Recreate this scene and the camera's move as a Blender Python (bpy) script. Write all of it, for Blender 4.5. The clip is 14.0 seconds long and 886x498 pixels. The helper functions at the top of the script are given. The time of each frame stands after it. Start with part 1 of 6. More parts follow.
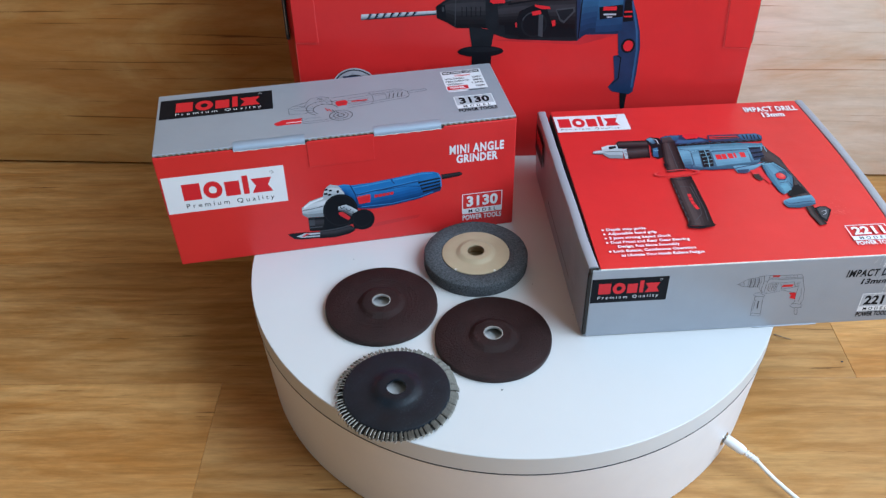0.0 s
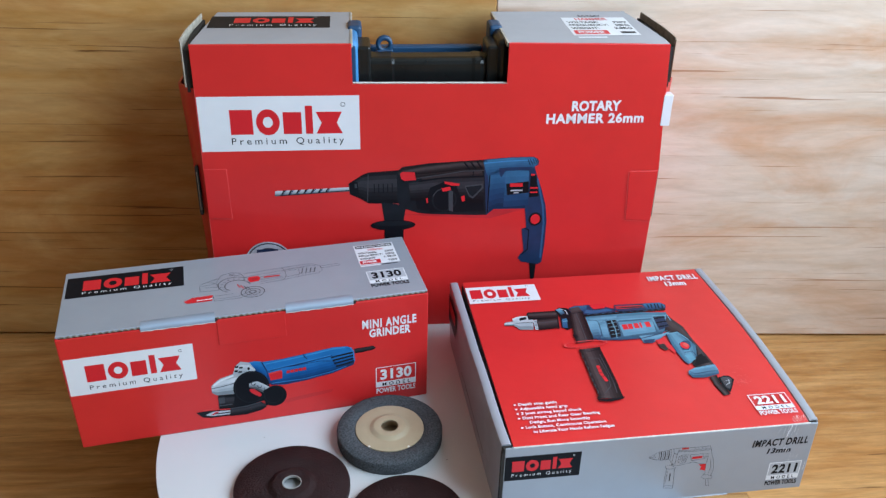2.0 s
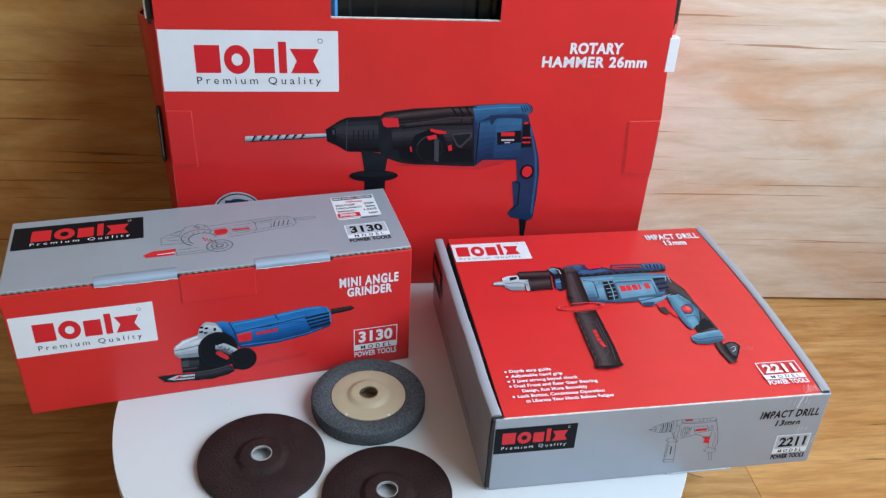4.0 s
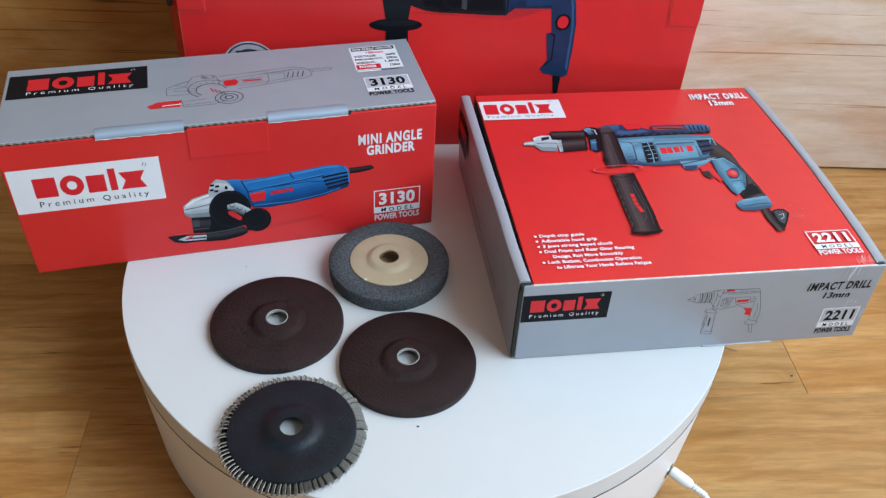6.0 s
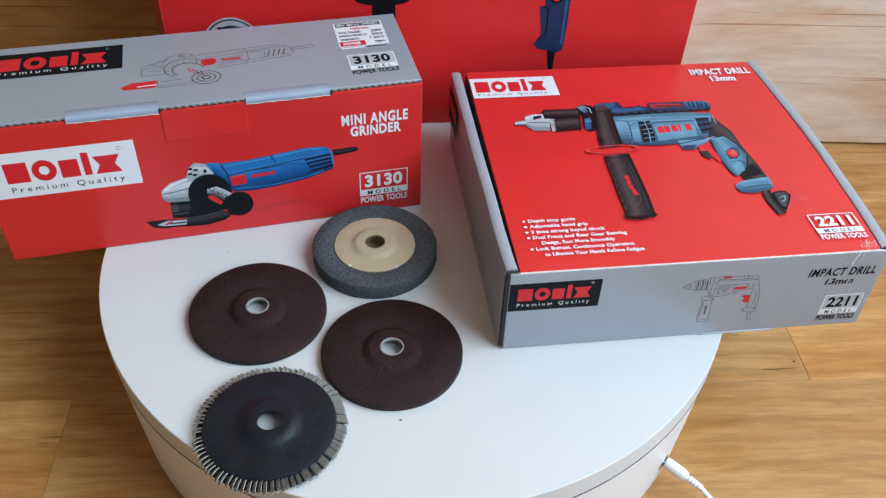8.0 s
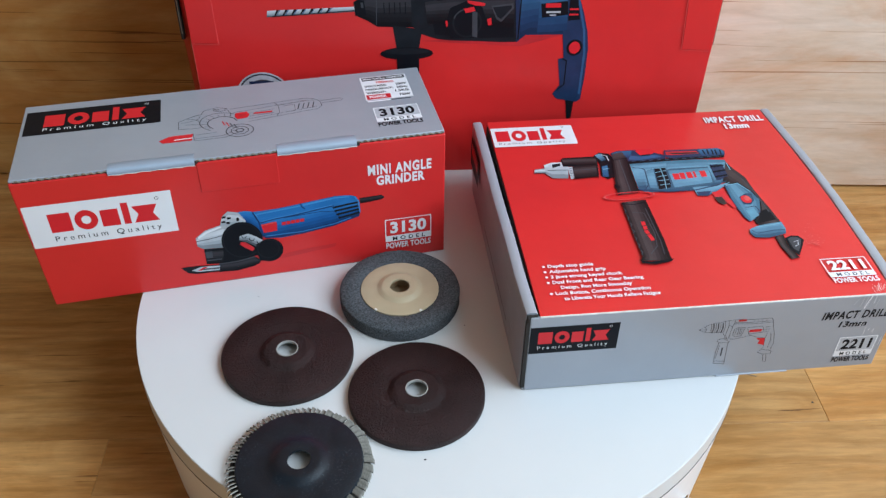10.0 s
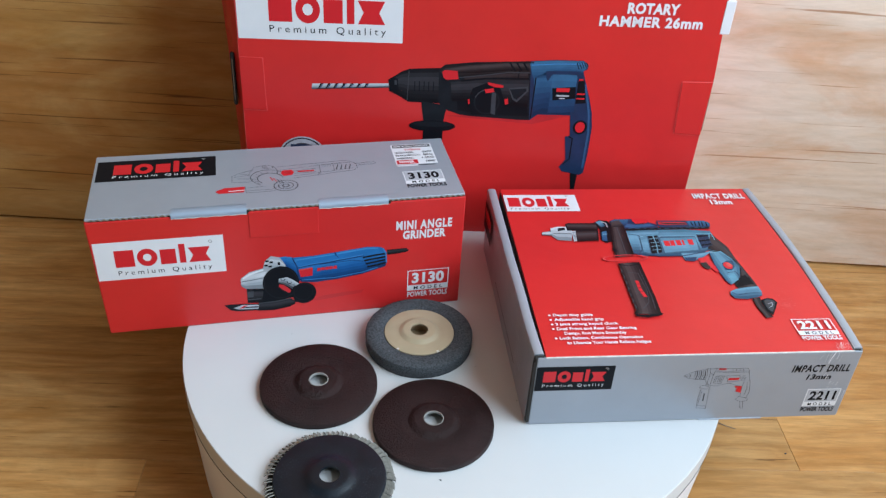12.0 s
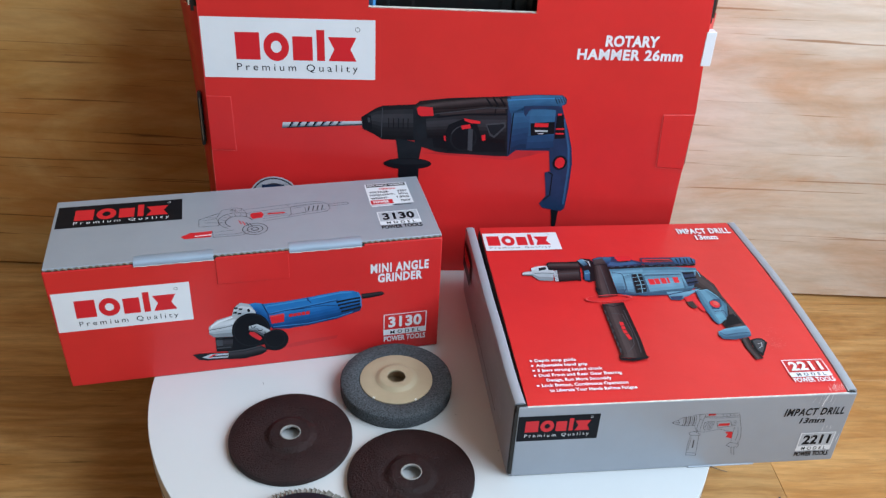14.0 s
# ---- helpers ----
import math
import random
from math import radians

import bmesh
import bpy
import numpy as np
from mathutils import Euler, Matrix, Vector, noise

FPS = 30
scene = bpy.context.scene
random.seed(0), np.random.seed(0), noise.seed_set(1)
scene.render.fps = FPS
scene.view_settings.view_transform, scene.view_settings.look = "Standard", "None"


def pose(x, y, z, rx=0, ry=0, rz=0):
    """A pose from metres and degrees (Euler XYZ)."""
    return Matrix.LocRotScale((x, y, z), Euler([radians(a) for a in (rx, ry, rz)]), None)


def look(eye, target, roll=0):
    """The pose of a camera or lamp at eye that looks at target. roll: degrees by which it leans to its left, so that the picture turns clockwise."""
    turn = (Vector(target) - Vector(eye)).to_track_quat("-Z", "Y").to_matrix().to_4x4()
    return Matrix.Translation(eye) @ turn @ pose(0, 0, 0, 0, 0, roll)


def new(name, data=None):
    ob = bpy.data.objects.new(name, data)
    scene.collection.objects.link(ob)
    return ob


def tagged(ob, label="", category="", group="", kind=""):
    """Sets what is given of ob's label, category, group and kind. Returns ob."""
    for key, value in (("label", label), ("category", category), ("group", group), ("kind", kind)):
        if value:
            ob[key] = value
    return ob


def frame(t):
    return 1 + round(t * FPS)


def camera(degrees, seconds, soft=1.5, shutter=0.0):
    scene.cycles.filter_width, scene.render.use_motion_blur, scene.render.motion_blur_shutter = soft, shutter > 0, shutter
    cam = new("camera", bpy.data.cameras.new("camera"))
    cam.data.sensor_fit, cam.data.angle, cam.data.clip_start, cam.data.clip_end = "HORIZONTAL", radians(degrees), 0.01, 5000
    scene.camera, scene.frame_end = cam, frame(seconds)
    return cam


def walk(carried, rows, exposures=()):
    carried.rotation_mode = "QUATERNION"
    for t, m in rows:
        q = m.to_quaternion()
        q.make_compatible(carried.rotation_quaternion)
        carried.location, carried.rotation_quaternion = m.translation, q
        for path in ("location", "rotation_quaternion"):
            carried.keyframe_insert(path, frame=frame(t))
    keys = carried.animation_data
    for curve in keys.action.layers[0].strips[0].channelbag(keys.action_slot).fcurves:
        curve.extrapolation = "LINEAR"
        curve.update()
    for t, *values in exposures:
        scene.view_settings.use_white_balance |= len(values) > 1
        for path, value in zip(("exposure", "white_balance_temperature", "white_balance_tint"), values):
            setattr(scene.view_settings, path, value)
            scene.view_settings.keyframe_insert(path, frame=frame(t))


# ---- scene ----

# Metres. Origin: the floor under the middle of the turntable; the wooden back wall runs along x.
cam = camera(53.4, 14.0, soft=1.35)
# seconds, eye x y z, yaw, pitch, roll
PATH = [
    (0.0, -0.0248, -0.6660, 0.6514, 3.45, -38.83, -0.96),
    (0.5, -0.0082, -0.6661, 0.6587, 1.72, -36.80, -0.68),
    (1.0, -0.0107, -0.6682, 0.6661, 0.03, -34.29, 0.11),
    (1.5, -0.0110, -0.6642, 0.6714, -1.43, -31.91, 0.92),
    (2.0, -0.0125, -0.6531, 0.6782, -2.28, -29.55, 1.44),
    (2.2, -0.0153, -0.6472, 0.6806, -2.53, -28.33, 1.59),
    (4.3, -0.0185, -0.5916, 0.6324, -4.38, -33.48, 3.32),
    (4.5, -0.0178, -0.5884, 0.6285, -4.37, -34.53, 3.45),
    (5.0, -0.0194, -0.5795, 0.6154, -4.83, -37.18, 4.11),
    (5.5, -0.0166, -0.5692, 0.6076, -4.62, -38.64, 4.17),
    (6.0, -0.0176, -0.5632, 0.6004, -2.98, -40.31, 3.22),
    (6.5, -0.0194, -0.5559, 0.5958, -1.98, -41.55, 2.81),
    (7.0, -0.0101, -0.5429, 0.5933, -1.77, -41.94, 2.79),
    (7.2, -0.0074, -0.5382, 0.5931, -2.20, -42.23, 3.12),
    (9.3, 0.0140, -0.5370, 0.6003, -0.72, -42.32, 0.58),
    (9.5, 0.0113, -0.5421, 0.6037, -0.50, -41.53, 0.50),
    (10.0, 0.0027, -0.5528, 0.6130, 0.08, -39.78, 0.77),
    (10.5, -0.0123, -0.5823, 0.6260, -0.09, -37.77, 1.96),
    (11.0, -0.0161, -0.6225, 0.6423, -0.28, -36.95, 2.86),
    (11.5, -0.0197, -0.6399, 0.6497, -0.30, -35.70, 3.37),
    (12.0, -0.0221, -0.6373, 0.6534, -0.58, -35.02, 3.64),
    (12.5, -0.0225, -0.6261, 0.6506, -0.67, -34.56, 3.74),
    (13.0, -0.0231, -0.6160, 0.6477, -0.79, -34.06, 3.68),
    (13.5, -0.0177, -0.6121, 0.6469, -0.93, -33.47, 3.48),
    (14.0, -0.0124, -0.6051, 0.6481, -1.40, -33.20, 3.16),
]
# the camera's white balance drifts from cool to neutral: seconds, stops, kelvin, tint
BALANCE = [(0.0, 0.0, 6150, 10), (0.8, 0.0, 6200, 10), (2.2, 0.0, 6230, 10), (4.5, 0.0, 6450, 10), (7.0, 0.0, 6500, 10), (10.0, 0.0, 6570, 10), (14.0, 0.0, 6450, 10)]
walk(cam, [(t, pose(x, y, z, 90 + pitch, 0, yaw) @ pose(0, 0, 0, 0, 0, roll)) for t, x, y, z, yaw, pitch, roll in PATH], BALANCE)

# ---- light: daylight through a tall window in the wall to the right, plain room around ----
WALL_Y, TOP = 0.309, 0.115
ROOM_X0, ROOM_X1, ROOM_Y0, ROOM_Z = -1.8, 0.98, -2.3, 2.4
WIN_Y0, WIN_Y1, WIN_Z0, WIN_Z1 = -1.35, 0.15, 0.50, 2.15

world = bpy.data.worlds.new("sky")
scene.world = world
world.use_nodes = True
sky = world.node_tree.nodes.new("ShaderNodeTexSky")
sky.sky_type, sky.sun_disc = "NISHITA", False
sky.sun_elevation, sky.sun_rotation = radians(40), radians(200)
back = world.node_tree.nodes["Background"]
world.node_tree.links.new(sky.outputs[0], back.inputs[0])
back.inputs[1].default_value = 0.1


def area(name, m, w, h, watts, colour):
    data = bpy.data.lights.new(name, "AREA")
    data.shape, data.size, data.size_y, data.energy, data.color = "RECTANGLE", w, h, watts, colour
    ob = new(name, data)
    ob.matrix_world = m
    return ob


mid = (ROOM_X1 - 0.02, (WIN_Y0 + WIN_Y1) / 2, (WIN_Z0 + WIN_Z1) / 2)
area("window_daylight", look(mid, (mid[0] - 1, mid[1], mid[2])), WIN_Y1 - WIN_Y0, WIN_Z1 - WIN_Z0, 72.5, (0.70, 0.875, 1.02))


# ---- materials ----
def nodes_of(name, rough=0.5, metal=0.0, spec=0.5):
    m = bpy.data.materials.new(name)
    m.use_nodes = True
    t = m.node_tree
    b = t.nodes["Principled BSDF"]
    b.inputs["Roughness"].default_value, b.inputs["Metallic"].default_value = rough, metal
    b.inputs["Specular IOR Level"].default_value = spec
    return m, t, b


def node(t, kind, **values):
    n = t.nodes.new(kind)
    for k, v in values.items():
        n.inputs[k].default_value = v
    return n


def ramp(t, fac, stops):
    r = t.nodes.new("ShaderNodeValToRGB")
    while len(r.color_ramp.elements) < len(stops):
        r.color_ramp.elements.new(0.5)
    for e, (at, c) in zip(r.color_ramp.elements, stops):
        e.position, e.color = at, (*c, 1)
    t.links.new(fac, r.inputs[0])
    return r.outputs[0]


def mixed(t, fac, a, b, blend="MIX"):
    n = t.nodes.new("ShaderNodeMix")
    n.data_type, n.blend_type = "RGBA", blend
    for socket, v in ((n.inputs[0], fac), (n.inputs[6], a), (n.inputs[7], b)):
        if isinstance(v, (int, float)):
            socket.default_value = v
        elif isinstance(v, tuple):
            socket.default_value = (*v, 1)
        else:
            t.links.new(v, socket)
    return n.outputs[2]


def coords(t, scale=(1, 1, 1), which="Object"):
    c = t.nodes.new("ShaderNodeTexCoord")
    m = node(t, "ShaderNodeMapping", Scale=scale)
    t.links.new(c.outputs[which], m.inputs[0])
    return m.outputs[0]


def noise_of(t, vec, scale, detail=4.0, rough=0.6, distort=0.0):
    n = node(t, "ShaderNodeTexNoise", Scale=scale, Detail=detail, Roughness=rough, Distortion=distort)
    if vec is not None:
        t.links.new(vec, n.inputs["Vector"])
    return n.outputs[0]


def bump(t, b, height, strength, distance):
    n = node(t, "ShaderNodeBump", Strength=strength, Distance=distance)
    t.links.new(height, n.inputs["Height"])
    t.links.new(n.outputs[0], b.inputs["Normal"])


def surface(name, colour, rough=0.5, metal=0.0, spec=0.5, vary=0.12, scale=30.0, grain=0.0, grain_scale=900.0, coat=0.0, warp=0.0):
    """A plain material with soft blotches, uneven gloss and a fine grain."""
    m, t, b = nodes_of(name, rough, metal, spec)
    vec = coords(t)
    big = noise_of(t, vec, scale, 5)
    low = tuple(c * (1 - vary) for c in colour)
    high = tuple(min(1, c * (1 + vary)) for c in colour)
    t.links.new(ramp(t, big, [(0.3, low), (0.7, high)]), b.inputs["Base Color"])
    fine = noise_of(t, vec, scale * 6, 4)
    r = node(t, "ShaderNodeMapRange", **{"To Min": max(0.03, rough - 0.07), "To Max": min(1, rough + 0.07)})
    t.links.new(fine, r.inputs[0])
    t.links.new(r.outputs[0], b.inputs["Roughness"])
    b.inputs["Coat Weight"].default_value = coat
    b.inputs["Coat Roughness"].default_value = 0.25
    if grain or warp:
        wave = node(t, "ShaderNodeBump", Strength=warp, Distance=0.006)
        t.links.new(noise_of(t, vec, 9.0, 3), wave.inputs["Height"])
        n = node(t, "ShaderNodeBump", Strength=grain, Distance=0.0006)
        t.links.new(noise_of(t, vec, grain_scale, 3), n.inputs["Height"])
        t.links.new(wave.outputs[0], n.inputs["Normal"])
        t.links.new(n.outputs[0], b.inputs["Normal"])
    return m


def wood(name, light, dark, patch, streak, rough, across, patchy=0.5, lines=0.72, rare=0.66, cover=0.45, fibre=95, knots=(1.6, 44), length=4, rings=(4, 14, 0.5)):
    """Printed laminate: long grain along x, cloudy patches, thin dark streaks; each board differs."""
    m, t, b = nodes_of(name, rough, 0, 0.32)
    info = t.nodes.new("ShaderNodeObjectInfo")
    c = t.nodes.new("ShaderNodeTexCoord")
    shift = node(t, "ShaderNodeVectorMath")
    shift.operation = "MULTIPLY_ADD"
    comb = t.nodes.new("ShaderNodeCombineXYZ")
    for k in range(3):
        t.links.new(info.outputs["Random"], comb.inputs[k])
    t.links.new(comb.outputs[0], shift.inputs[0])
    shift.inputs[1].default_value = (7, 5, 3)
    t.links.new(c.outputs["Object"], shift.inputs[2])

    def mapped(sx, sy):
        mp = node(t, "ShaderNodeMapping", Scale=(sx, sy, sy) if across == "y" else (sx, 1, sy))
        t.links.new(shift.outputs[0], mp.inputs[0])
        return mp.outputs[0]

    fine = noise_of(t, mapped(length, fibre), 4.0, 8, 0.7, 0.35)
    wide = noise_of(t, mapped(2.4, 12), 2.2, 6, 0.62, 1.1)
    cloud = noise_of(t, mapped(1.7, 5.0), 2.0, 6, 0.62, 0.7)
    line = noise_of(t, mapped(*knots), 2.6, 4, 0.6, 0.5)
    base = ramp(t, wide, [(0.36, dark), (0.6, light)])
    base = mixed(t, ramp(t, cloud, [(cover, (0, 0, 0)), (cover + 0.17, (patchy,) * 3)]), base, patch)
    grain = ramp(t, fine, [(0.3, (lines,) * 3), (0.68, (1.06,) * 3)])
    base = mixed(t, 0.7, base, grain, "MULTIPLY")
    base = mixed(t, ramp(t, line, [(rare, (0, 0, 0)), (rare + 0.06, (0.8,) * 3)]), base, streak)
    wave = node(t, "ShaderNodeTexWave", Scale=1.0, Distortion=7.0, Detail=4.0, **{"Detail Scale": 1.2, "Detail Roughness": 0.62})
    wave.wave_type, wave.bands_direction, wave.wave_profile = "BANDS", "Y" if across == "y" else "Z", "SIN"
    t.links.new(mapped(rings[0], rings[1]), wave.inputs["Vector"])
    base = mixed(t, rings[2], base, ramp(t, wave.outputs["Fac"], [(0.0, (0.74, 0.66, 0.56)), (0.22, (0.97, 0.95, 0.92)), (0.6, (1.03, 1.03, 1.03)), (1.0, (1.12, 1.12, 1.12))]), "MULTIPLY")
    tone = ramp(t, info.outputs["Random"], [(0.0, (0.86, 0.86, 0.86)), (1.0, (1.06, 1.04, 1.0))])
    base = mixed(t, 1.0, base, tone, "MULTIPLY")
    t.links.new(base, b.inputs["Base Color"])
    r = node(t, "ShaderNodeMapRange", **{"To Min": rough - 0.06, "To Max": rough + 0.08})
    t.links.new(fine, r.inputs[0])
    t.links.new(r.outputs[0], b.inputs["Roughness"])
    bump(t, b, fine, 0.12, 0.0006)
    return m


FLOOR_WOOD = wood("floor_laminate", (0.63, 0.345, 0.13), (0.48, 0.222, 0.064), (0.43, 0.178, 0.043), (0.12, 0.042, 0.010), 0.36, "y", 0.65, 0.55, 0.65, 0.46, 55, (3, 70), 6, (3.0, 17, 0.34))
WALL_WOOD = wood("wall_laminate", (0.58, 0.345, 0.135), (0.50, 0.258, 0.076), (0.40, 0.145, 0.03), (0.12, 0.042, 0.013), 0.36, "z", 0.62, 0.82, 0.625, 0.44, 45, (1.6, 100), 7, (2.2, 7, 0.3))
# Paler copy of the wall laminate: window light on the right is in its colour.
WALL_LIT = wood("lit_wall_laminate", (0.74, 0.61, 0.52), (0.67, 0.51, 0.395), (0.61, 0.34, 0.195), (0.36, 0.17, 0.08), 0.36, "z", 0.75, 0.86, 0.625, 0.465, 45, (1.6, 100), 7, (2.2, 7, 0.25))
GAP = surface("joint_shadow", (0.13, 0.07, 0.03), 0.9)
PLASTER = surface("cream_plaster", (0.33, 0.29, 0.24), 0.9, vary=0.04, scale=3)
RED = surface("red_print", (0.58, 0.021, 0.021), 0.33, spec=0.45, vary=0.06, scale=14, grain=0.12, grain_scale=260, warp=0.3)
RED_SIDE = surface("red_board", (0.54, 0.015, 0.024), 0.45, vary=0.06, scale=14)
RED_INK = surface("red_ink", (0.58, 0.016, 0.024), 0.4, spec=0.3, vary=0.03)
GREY = surface("silver_grey_print", (0.305, 0.328, 0.372), 0.34, metal=0.15, vary=0.05, scale=12, grain=0.1, grain_scale=240, warp=0.2)
GREY_TAB = surface("grey_tab_print", (0.28, 0.34, 0.42), 0.38, vary=0.06, scale=25)
GREY_LIGHT = surface("pale_grey_print", (0.335, 0.34, 0.37), 0.4, vary=0.05, scale=12, grain=0.1, grain_scale=240)
WHITE_INK = surface("white_ink", (0.68, 0.69, 0.72), 0.4, vary=0.03)
PANEL_GREY = surface("panel_grey_print", (0.40, 0.42, 0.46), 0.4, vary=0.06, scale=40)
BLACK_INK = surface("black_ink", (0.005, 0.006, 0.009), 0.5, vary=0.1, spec=0.12)
DARK_INK = surface("dark_grey_ink", (0.010, 0.012, 0.016), 0.5, vary=0.2, scale=60, spec=0.12)
MID_INK = surface("mid_grey_ink", (0.042, 0.046, 0.056), 0.45, vary=0.2, scale=60, spec=0.25)
LINE_INK = surface("drawing_ink", (0.07, 0.07, 0.08), 0.5, vary=0.05, spec=0.25)
PALE_INK = surface("silver_ink", (0.42, 0.45, 0.50), 0.4, vary=0.25, scale=80)
BLUE_INK = surface("blue_ink", (0.02, 0.155, 0.40), 0.4, vary=0.18, scale=60)
BLUE_DARK = surface("dark_blue_ink", (0.008, 0.03, 0.10), 0.4, vary=0.2, scale=60, spec=0.25)
BLUE_LITE = surface("light_blue_ink", (0.04, 0.21, 0.48), 0.4, vary=0.1, scale=60)
TEAL = surface("teal_ink", (0.10, 0.26, 0.36), 0.4, vary=0.2, scale=70, spec=0.25)
TEAL_DARK = surface("dark_teal_ink", (0.03, 0.085, 0.14), 0.4, vary=0.2, scale=70, spec=0.25)
TEAL_LITE = surface("light_teal_ink", (0.14, 0.33, 0.43), 0.4, vary=0.12, scale=70)
NAVY = surface("navy_ink", (0.010, 0.028, 0.075), 0.4, vary=0.2, scale=50, spec=0.25)
NAVY_LITE = surface("steel_blue_ink", (0.025, 0.085, 0.19), 0.4, vary=0.15, scale=50, spec=0.25)
BROWN_INK = surface("brown_black_ink", (0.026, 0.019, 0.019), 0.42, vary=0.35, scale=90, spec=0.25)
DARK_RED = surface("dark_red_ink", (0.44, 0.014, 0.020), 0.45, vary=0.2, scale=40)
SHADE_RED = surface("shaded_red_ink", (0.50, 0.016, 0.019), 0.4, vary=0.05, scale=40)
# Pale red for the rubbed spot, light print and the fold's painted highlight.
RUBBED_LIT = surface("rubbed_and_lit_red", (0.62, 0.075, 0.07), 0.5, vary=0.2, scale=300)


def tones(name, stops, n):
    """A row of inks that runs through the stops."""
    row = []
    for k in range(n):
        at = k / (n - 1) * (len(stops) - 1)
        i = min(int(at), len(stops) - 2)
        row.append(surface(name, tuple(p + (q - p) * (at - i) for p, q in zip(stops[i], stops[i + 1])), 0.45, vary=0.12, scale=70, spec=0.15))
    return row


TEALS = tones("teal_tone", [(0.06, 0.15, 0.22), (0.14, 0.29, 0.40), (0.10, 0.22, 0.32), (0.03, 0.075, 0.13)], 9)
TEAL_RISE = tones("teal_grip_tone", [(0.05, 0.13, 0.20), (0.12, 0.26, 0.36), (0.05, 0.13, 0.20)], 6)
BLUES = tones("blue_tone", [(0.016, 0.13, 0.36), (0.022, 0.15, 0.40), (0.009, 0.085, 0.27), (0.006, 0.036, 0.12)], 9)
DARKS = tones("charcoal_tone", [(0.008, 0.008, 0.011), (0.036, 0.035, 0.042), (0.011, 0.011, 0.014), (0.004, 0.004, 0.006)], 8)
BROWNS = tones("umber_tone", [(0.014, 0.010, 0.011), (0.066, 0.048, 0.05), (0.024, 0.017, 0.019), (0.008, 0.006, 0.007)], 8)
NAVIES = tones("navy_tone", [(0.036, 0.125, 0.24), (0.024, 0.085, 0.18), (0.014, 0.045, 0.115), (0.008, 0.022, 0.06)], 9)
CHROMES = tones("chrome_tone", [(0.20, 0.21, 0.24), (0.52, 0.54, 0.58), (0.32, 0.36, 0.40), (0.08, 0.085, 0.10)], 7)
KRAFT = surface("raw_corrugated_board", (0.20, 0.155, 0.11), 0.9, vary=0.25, scale=200, grain=0.3)
PAPER_EDGE = surface("white_paper_edge", (0.62, 0.60, 0.56), 0.8, vary=0.2, scale=150)
CARD_EDGE = surface("worn_card", (0.40, 0.35, 0.28), 0.85, vary=0.3, scale=120)
# Near-black put into gaps and hollows in place of their shade.
INNER_SHADE = surface("inner_shade_dark", (0.02, 0.017, 0.015), 0.9)
WHITE_LAM = surface("white_laminate", (0.575, 0.575, 0.58), 0.32, vary=0.02, scale=8, grain=0.05, grain_scale=500)
WHITE_EDGE = surface("white_edge_band", (0.74, 0.72, 0.73), 0.38, vary=0.03, scale=20)
WHITE_PLASTIC = surface("white_plastic", (0.78, 0.78, 0.79), 0.35, vary=0.04)


def gritty(name, colour, rough, spec, speck, coverage, scale, relief):
    """A rough moulded face with coarse relief and pale specks or dust scuffs."""
    m, t, b = nodes_of(name, rough, 0, spec)
    vec = coords(t)
    base = ramp(t, noise_of(t, vec, 60.0, 5), [(0.3, tuple(c * 0.7 for c in colour)), (0.7, tuple(c * 1.3 for c in colour))])
    dust = mixed(t, 1.0, ramp(t, noise_of(t, vec, scale, 3, 0.7), [(coverage, (0, 0, 0)), (coverage + 0.05, (1, 1, 1))]), ramp(t, noise_of(t, vec, 55.0, 3), [(0.45, (0, 0, 0)), (0.65, (1, 1, 1))]), "MULTIPLY")
    t.links.new(mixed(t, dust, base, speck), b.inputs["Base Color"])
    coarse = node(t, "ShaderNodeBump", Strength=relief, Distance=0.0016)
    t.links.new(noise_of(t, vec, 560.0, 4, 0.7), coarse.inputs["Height"])
    t.links.new(coarse.outputs[0], b.inputs["Normal"])
    return m


RESIN = gritty("brown_abrasive_resin", (0.019, 0.0068, 0.0066), 0.5, 0.28, (0.10, 0.06, 0.06), 0.62, 900.0, 1.0)
FIBRE = surface("grey_fibre_abrasive", (0.056, 0.062, 0.070), 0.95, vary=0.8, scale=800, grain=1.0, grain_scale=900)
BEIGE = surface("beige_nylon", (0.42, 0.34, 0.225), 0.42, vary=0.07, scale=35)
BLACK_PLASTIC = gritty("black_plastic", (0.0042, 0.0088, 0.0150), 0.36, 0.36, (0.028, 0.040, 0.052), 0.58, 650.0, 0.12)
GRIT = surface("grey_sanding_cloth", (0.19, 0.178, 0.155), 0.9, vary=0.45, scale=160, grain=0.8, grain_scale=1200)
GRIT_EDGE = surface("frayed_cloth_edge", (0.46, 0.44, 0.40), 0.95, vary=0.3, scale=300)
CASE_BLUE = surface("blue_case_plastic", (0.011, 0.05, 0.115), 0.45, vary=0.1, grain=0.2, grain_scale=400)
CASE_LITE = surface("light_blue_case_plastic", (0.05, 0.20, 0.42), 0.4, vary=0.12, grain=0.15, grain_scale=400)
CASE_BLACK = surface("black_case_plastic", (0.007, 0.008, 0.008), 0.3, spec=0.35, vary=0.3, grain=0.25, grain_scale=300)
ZINC = surface("dull_zinc", (0.38, 0.375, 0.36), 0.6, metal=0.3, vary=0.1)
STEEL = surface("nickel_steel", (0.55, 0.54, 0.52), 0.25, metal=1.0, vary=0.05)


